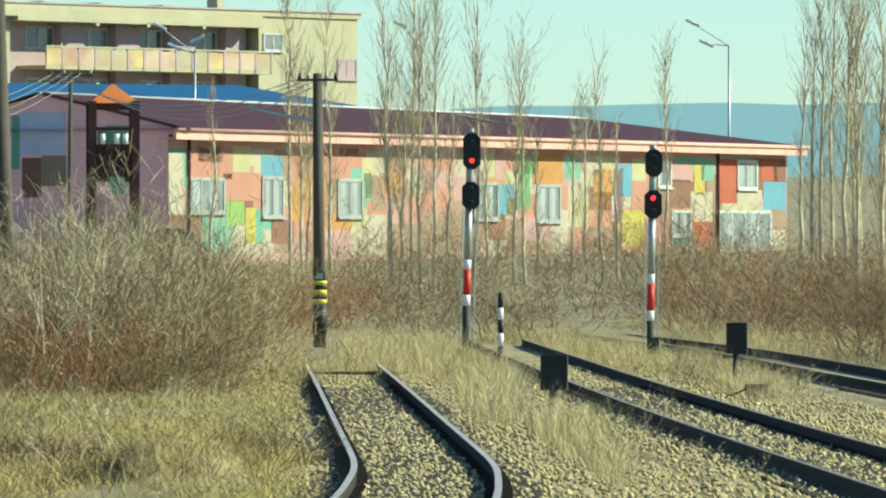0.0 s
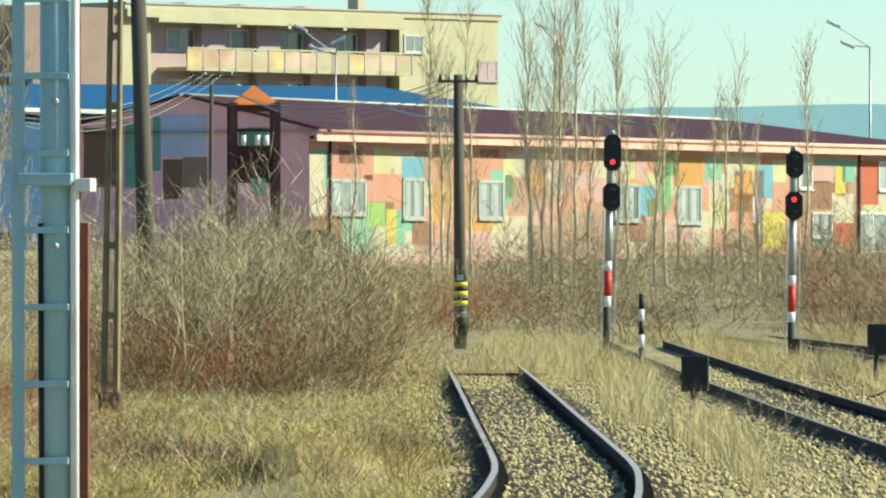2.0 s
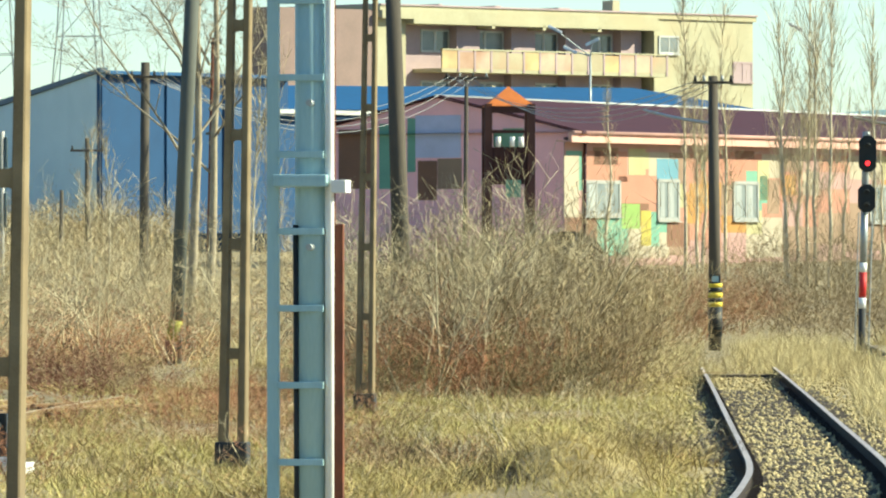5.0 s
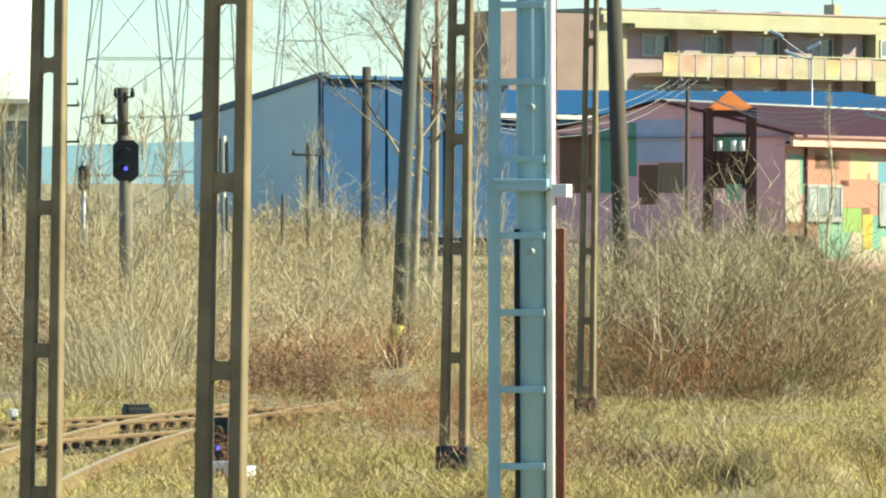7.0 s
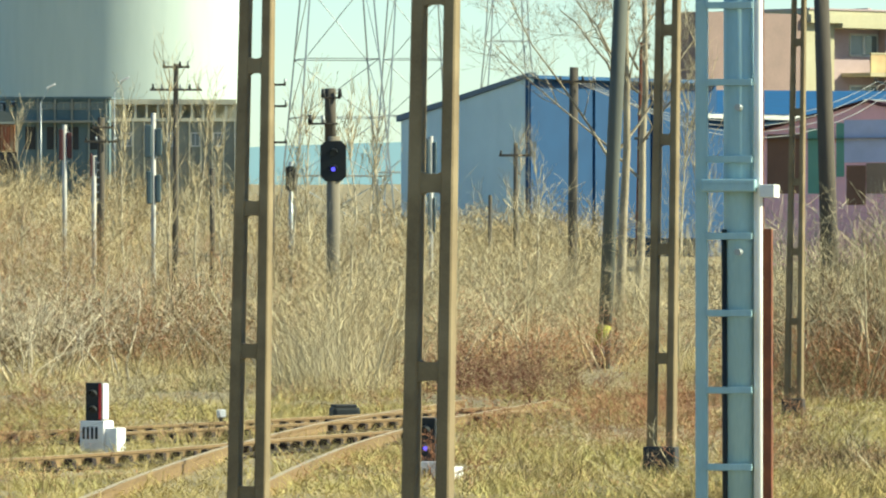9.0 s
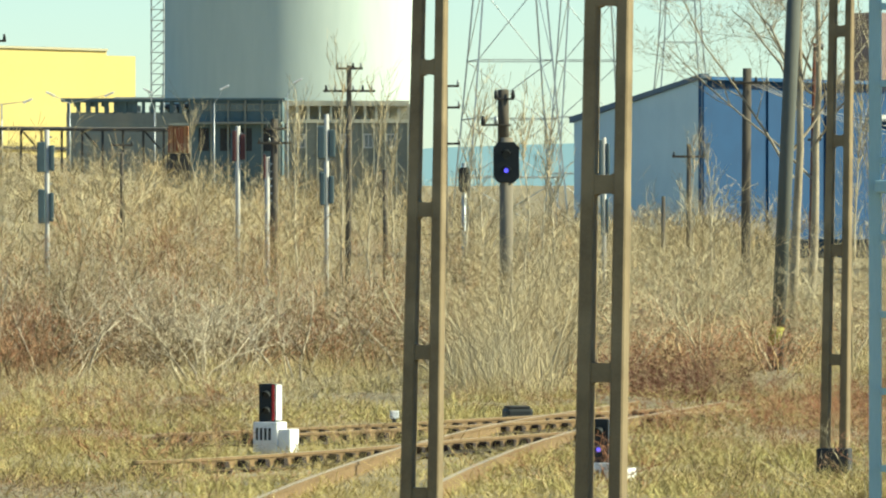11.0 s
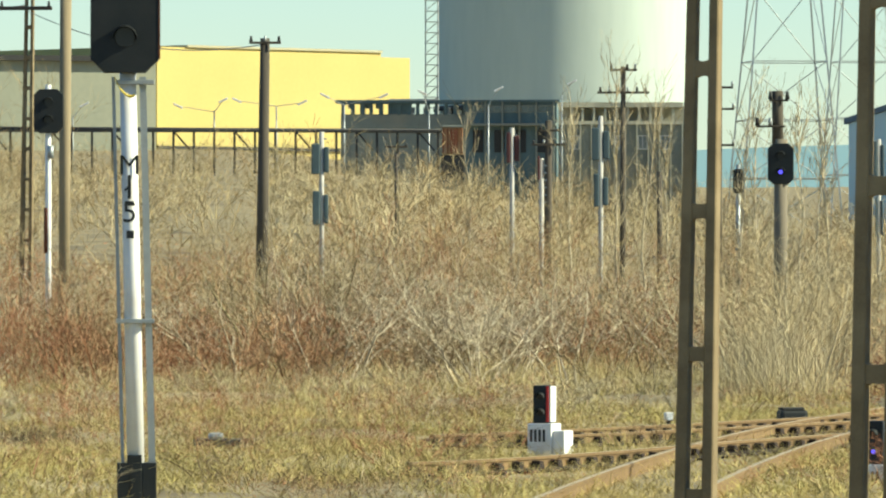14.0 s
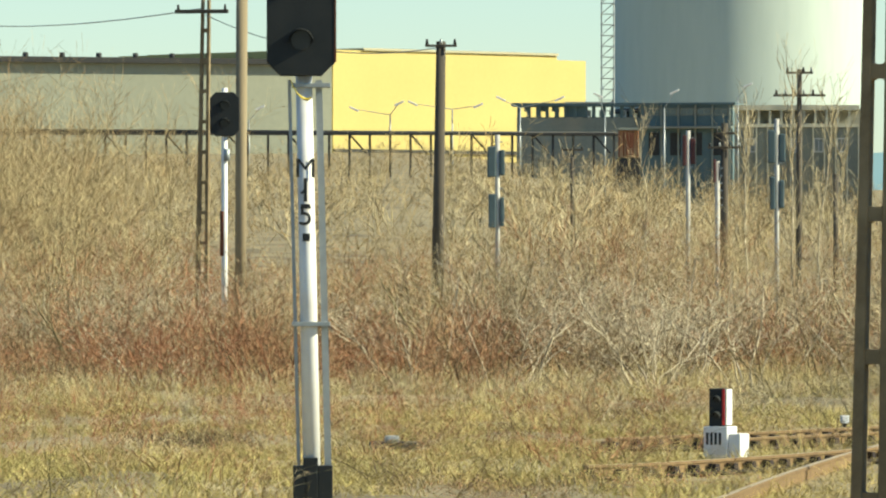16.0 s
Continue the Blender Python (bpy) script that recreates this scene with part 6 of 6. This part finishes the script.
scatter("tussocks", TUFT, [p for mb, md, mr, mh in MOUNDS if mh > 0 for p in spots(90, mb - 130 * mr, mb + 130 * mr, md - 2.5, md + 2.5, (0.9, 1.5), (0.5, 0.9), None, 1.2)], M_STRAW, "matted tussocks on small mounds", "grass")
scatter("tussocks", MAT, spots(60, 60, 130, 76.5, 79, (0.8, 1.2), (0.8, 1.4), None, 1.2), M_DEADSHADE, "dark dead tussock on a mound", "grass")
# Paler grass on the mound's right stands in for sunlight.
scatter("tussocks", MAT, spots(260, 262, 430, 76.5, 84, (0.7, 1.1), (0.45, 0.85), None, 1.2), M_PALE, "short grass paled for sunlight over a mound", "grass")
# Dark weeds paint shade along the ditch and left of the mound.
scatter("dead_weeds", MAT, spots(24, 182, 232, 77.0, 79, (0.9, 1.3), (0.8, 1.4), None, 1.2) + spots(260, -110, 620, 86, 96, (1.0, 1.8), (1.2, 2.5), None, 1.5) + spots(80, 330, 620, 82, 90, (1.0, 1.6), (1.0, 1.9), None, 1.6) + spots(50, -2330, -2150, 102, 108, (1.0, 1.6), (1.0, 2.0)) + spots(40, -1960, -1800, 95, 99, (1.0, 1.5), (0.6, 1.0)), M_DEADSHADE, "dark dead weeds standing in for ditch and mound shade", "weeds")
scatter("tall_grass", TALL, spots(1900, -2750, 780, 124, 205, (0.8, 1.5), (0.5, 1.05), meadow, 1.2, 0.65), M_PALE, "tall bleached grass", "grass")
scatter("tall_grass", TALL, spots(280, 460, 800, 140, 196, (0.8, 1.4), (0.5, 1.0), lambda b, d, x, y: not (528 < b < 604 and d > 162), 0.9), M_PALE, "tall bleached grass round the track's end", "grass")
scatter("tall_grass", TALL, spots(130, 825, 915, 104, 150, (0.8, 1.3), (0.6, 1.15), None, 1.5), M_PALE, "tall bleached grass between the tracks", "grass")
scatter("tall_grass", TALL, spots(80, 960, 1095, 78, 106, (0.7, 1.1), (0.5, 0.95), None, 1.9), M_PALE, "tall bleached grass beside the near rail", "grass")
scatter("tall_grass", TALL, spots(280, 850, 1640, 180, 208, (0.8, 1.4), (0.5, 1.0), None, 1.4), M_PALE, "tall bleached grass before the brush belt", "grass")
scatter("tall_grass", TALL, spots(110, 1230, 1660, 124, 150, (0.7, 1.3), (0.3, 0.65), weedy, 1.9), M_PALE, "bleached grass between the straight tracks", "grass")
scatter("grass", TUFT, spots(190, 780, 1700, 72, 190, (0.6, 1.2), (0.2, 0.5), weedy, 1.9), M_STRAW, "thin dry grass on the stony ground", "grass")
scatter("weeds", WEED, spots(140, -2750, 100, 72, 140, (0.4, 0.9), (0.2, 0.55), meadow, 1.2), M_REDTWIG, "low red-brown weeds in the grass", "weeds")
scatter("weeds", WEED, spots(100, -2750, 560, 66, 140, (0.5, 1.0), (0.15, 0.5), None, 1.4), M_DARKTWIG, "low dark dead weeds in the grass", "weeds")
scatter("weeds", WEED, spots(130, -2750, 560, 66, 150, (0.5, 1.0), (0.2, 0.6), meadow, 1.4), M_PALETWIG, "low grey-brown weeds in the grass", "weeds")
scatter("grass", TUFT, spots(260, 840, 1400, 186, 236, (1.0, 1.8), (0.6, 1.3), None, 1.2), M_STRAW, "dry grass at the foot of the brush belt", "grass")
scatter("grass", TUFT, spots(190, 870, 1340, 146, 186, (0.9, 1.6), (0.6, 1.2), None, 1.1), M_STRAW, "dry grass where the straight tracks begin", "grass")
scatter("tall_grass", TALL, spots(120, 880, 1340, 150, 190, (0.8, 1.4), (0.4, 0.85), None, 1.3) + spots(18, 800, 852, 164, 170, (0.9, 1.2), (0.8, 1.15)), M_PALE, "tall bleached grass where the straight tracks begin", "grass")
scatter("tall_grass", TALL, spots(90, 1180, 1660, 140, 172, (0.8, 1.4), (0.4, 0.8), None, 1.4), M_BELT, "brown dead grass beside the far track", "grass")
scatter("weeds", LOW, spots(44, -430, -60, 88, 126, (0.5, 0.9), (0.3, 0.6), None, 1.4), M_REDTWIG, "low rusty brambles round the concrete poles", "brambles")
scatter("weeds", LOW, spots(36, -2700, -1320, 96, 136, (0.5, 0.9), (0.3, 0.6), None, 1.4), M_REDTWIG, "low rusty brambles in the open grass", "brambles")
scatter("weeds", LOW, spots(26, -2700, -960, 108, 140, (0.6, 1.0), (0.35, 0.65), None, 1.4), M_POPLAR, "low pale dead bushes in the open grass", "weeds")
scatter("weeds", WEED, spots(46, 880, 1660, 72, 170, (0.3, 0.6), (0.25, 0.6), weedy, 1.3), M_PALETWIG, "dry weeds between the tracks", "weeds")

# loose ballast stones
def stone(seed):
    r = np.random.default_rng(seed)
    v = np.array([(1, 0, 0), (-1, 0, 0), (0, 1, 0), (0, -1, 0), (0, 0, 1), (0, 0, -1)], float) * r.uniform(0.6, 1.2, (6, 1)) + r.normal(size=(6, 3)) * 0.15
    return v * 0.034, np.array([(0, 2, 4), (2, 1, 4), (1, 3, 4), (3, 0, 4), (2, 0, 5), (1, 2, 5), (3, 1, 5), (0, 3, 5)])


STONE = [stone(200 + i) for i in range(9)]
heap = []
for name, hi in (("main", 150), ("second", 165)):
    line = [q for q in TRACKS[name] if 66 < q.length < hi]
    for p, q in zip(line, line[1:]):
        w = (q - p).normalized()
        for i in range(int((q - p).length * (150 if p.length < 110 else 70))):
            t, u = rng.uniform(), rng.normal() * 1.15
            if 0.62 < abs(u) < 0.86 or abs(u) > 2.4:
                continue
            c = p.lerp(q, t)
            heap.append((c.x + w.y * u, c.y - w.x * u, 0.03 + rng.uniform(-0.01, 0.035) - 0.04 * max(0, abs(u) - 1.5), rng.uniform(0, 6.28), rng.uniform(0.7, 1.6), rng.uniform(0.6, 1.3)))
for x, y, z, a, sw, sh in spots(6000, 760, 1640, 70, 150, (0.7, 1.5), (0.5, 1.2), None, 2.0):
    heap.append((x, y, z + 0.02, a, sw, sh))
scatter("ballast_stones", STONE, heap, M_BALLAST, "loose pale ballast stones between the rails", "ballast")


# ---- bare trees ----
def poplar(b, d, v_top, width, label, seed, stems=1, base_r=0.09):
    r = np.random.default_rng(seed)
    x, y = at(b, d)
    zg = ground_height(x, y)
    h = rise(v_top, d) - zg
    t = thing("bare_tree", pose(x, y, zg), label, "tree", "bare poplars")
    segs, twigs = [], []
    for s in range(stems):
        p = np.array([r.normal() * 0.25 * (stems > 1), r.normal() * 0.3, -0.2])
        top = h * (1 if s == 0 else r.uniform(0.65, 0.95))
        n = 9
        pts = [p]
        for i in range(n):
            pts.append(pts[-1] + np.array([r.normal() * 0.06, r.normal() * 0.06, (top + 0.2) / n]))
        for i in range(n):
            segs.append((*pts[i], *pts[i + 1], base_r * (1 - 0.9 * i / n), base_r * (1 - 0.9 * (i + 1) / n)))
        for j in range(int((46 if base_r < 0.095 else 36) * h / 8)):
            f = r.uniform(0.22, 0.98) * n
            i = min(n - 1, int(f))
            q = pts[i] + (pts[i + 1] - pts[i]) * (f - i)
            a = r.uniform(0, 6.283)
            w = np.array([math.cos(a) * 0.42, math.sin(a) * 0.42, 1.0])
            grow(r, twigs, q, w / np.linalg.norm(w), h * r.uniform(0.10, 0.24) * width, 0.02, 1, (6,), 0.0, 0.35, 0.1)
    v, f = limbs_mesh(segs, 7, r, 0.0)
    tr = mesh_object("trunk", v, f, M_BARK)
    tr.parent = t
    twigs = np.asarray(twigs)
    twigs[:, 6:8] = np.maximum(twigs[:, 6:8] * 0.8, 0.005)
    v, f = limbs_mesh(twigs, 4, r, 0.016)
    cr = mesh_object("crown", v, f, M_POPLAR)
    cr.parent = t
    return t


for i, (b, d, v, wd, st) in enumerate(((516, 312, -30, 0.8, 2), (586, 318, 5, 0.8, 1), (378, 322, 150, 0.6, 1), (704, 300, 30, 0.9, 2), (740, 306, -40, 1.0, 2), (765, 298, -30, 0.9, 1), (838, 300, 0, 0.8, 1), (690, 310, 60, 0.7, 1), (918, 300, 68, 0.9, 2), (1070, 305, 108, 0.8, 1), (1010, 310, 190, 0.8, 1), (1178, 305, 88, 0.8, 1), (790, 304, 150, 0.8, 1), (1042, 304, 170, 0.8, 1), (1092, 300, 215, 0.7, 1), (862, 306, 215, 0.8, 1), (955, 304, 240, 0.7, 1), (540, 315, 120, 0.7, 1))):
    poplar(b, d, v, wd, "slender bare poplar before the painted school", 300 + i, st)
for i, (b, d, v, wd, st) in enumerate(((1435, 262, 20, 0.9, 1), (1470, 258, -60, 0.9, 2), (1500, 255, -30, 1.0, 2), (1530, 262, -80, 1.0, 2), (1560, 258, -40, 1.0, 2), (1410, 280, 60, 0.7, 1), (1600, 260, -60, 1.0, 2))):
    poplar(b, d, v, wd, "tall pale bare tree at the end of the school", 330 + i, st, 0.10)
for i, (b, d, v, wd) in enumerate(((-905, 210, 150, 0.9), (-935, 205, 205, 0.9), (-880, 195, 220, 1.0), (-830, 205, 170, 0.9), (-800, 215, 210, 1.0), (-780, 200, 250, 1.0), (-1240, 240, 180, 1.0), (-1170, 245, 120, 1.0), (-1110, 240, 170, 1.0), (-1420, 250, 190, 0.9), (-1060, 235, 230, 0.9), (-540, 240, 230, 0.9), (-510, 235, 250, 0.9), (-250, 230, 130, 0.8), (-215, 225, 30, 0.9))):
    poplar(b, d, v, wd, "thin pale bare sapling in the scrub", 360 + i, 1, 0.05)


M_GREYBARK = mat("grey brown bark", (0.40, 0.34, 0.24), (0.17, 0.14, 0.095), 0.9, scale=5, fine=30, bump=0.5, streak=3)


def spreading_tree(b, d, label, seed):
    """A bare tree with long slanting limbs."""
    r = np.random.default_rng(seed)
    x, y = at(b, d)
    zg = ground_height(x, y)
    k = d / RAD
    t = thing("bare_tree", pose(x, y, zg), label, "tree", "bare spreading trees")
    segs, twigs = [], []
    top = rise(-140, d) - zg
    pts = [np.array([0, 0, -0.2])]
    for i in range(8):
        pts.append(pts[-1] + np.array([r.normal() * 0.05 + 0.02, r.normal() * 0.05, (top + 0.2) / 8]))
        segs.append((*pts[-2], *pts[-1], 0.14 * (1 - 0.08 * i), 0.14 * (1 - 0.08 * (i + 1))))
    limbs = ((rise(300, d), -1.0, 1.05, 5.6), (rise(150, d), -0.9, 0.75, 3.4), (rise(250, d), 0.8, 1.1, 3.2), (rise(110, d), -0.5, 1.1, 3.0), (rise(60, d), 0.6, 1.0, 2.8), (rise(190, d), 0.3, 1.0, 2.8))
    for z, sx, sz, ln in limbs:
        w = np.array([sx, r.normal() * 0.3, sz])
        grow(r, twigs, np.array([0.02, 0, z - zg]), w / np.linalg.norm(w), ln, 0.042, 3, (7, 8, 7), -0.01, 0.62, 0.17, None, 0.015)
    v, f = limbs_mesh(segs, 9, r, 0.0)
    o = mesh_object("trunk", v, f, M_GREYBARK)
    o.parent = t
    twigs = np.asarray(twigs)
    twigs[:, 6:8] = np.maximum(twigs[:, 6:8], 0.0035)
    v, f = limbs_mesh(twigs, 6, r, 0.013)
    o = mesh_object("crown", v, f, M_GREYBARK)
    o.parent = t
    return t


spreading_tree(-362, 186, "bare tree with long slanting limbs beside the leaning pole", 410)
spreading_tree(-330, 200, "bare tree with rusty pale bark among the poles", 411)
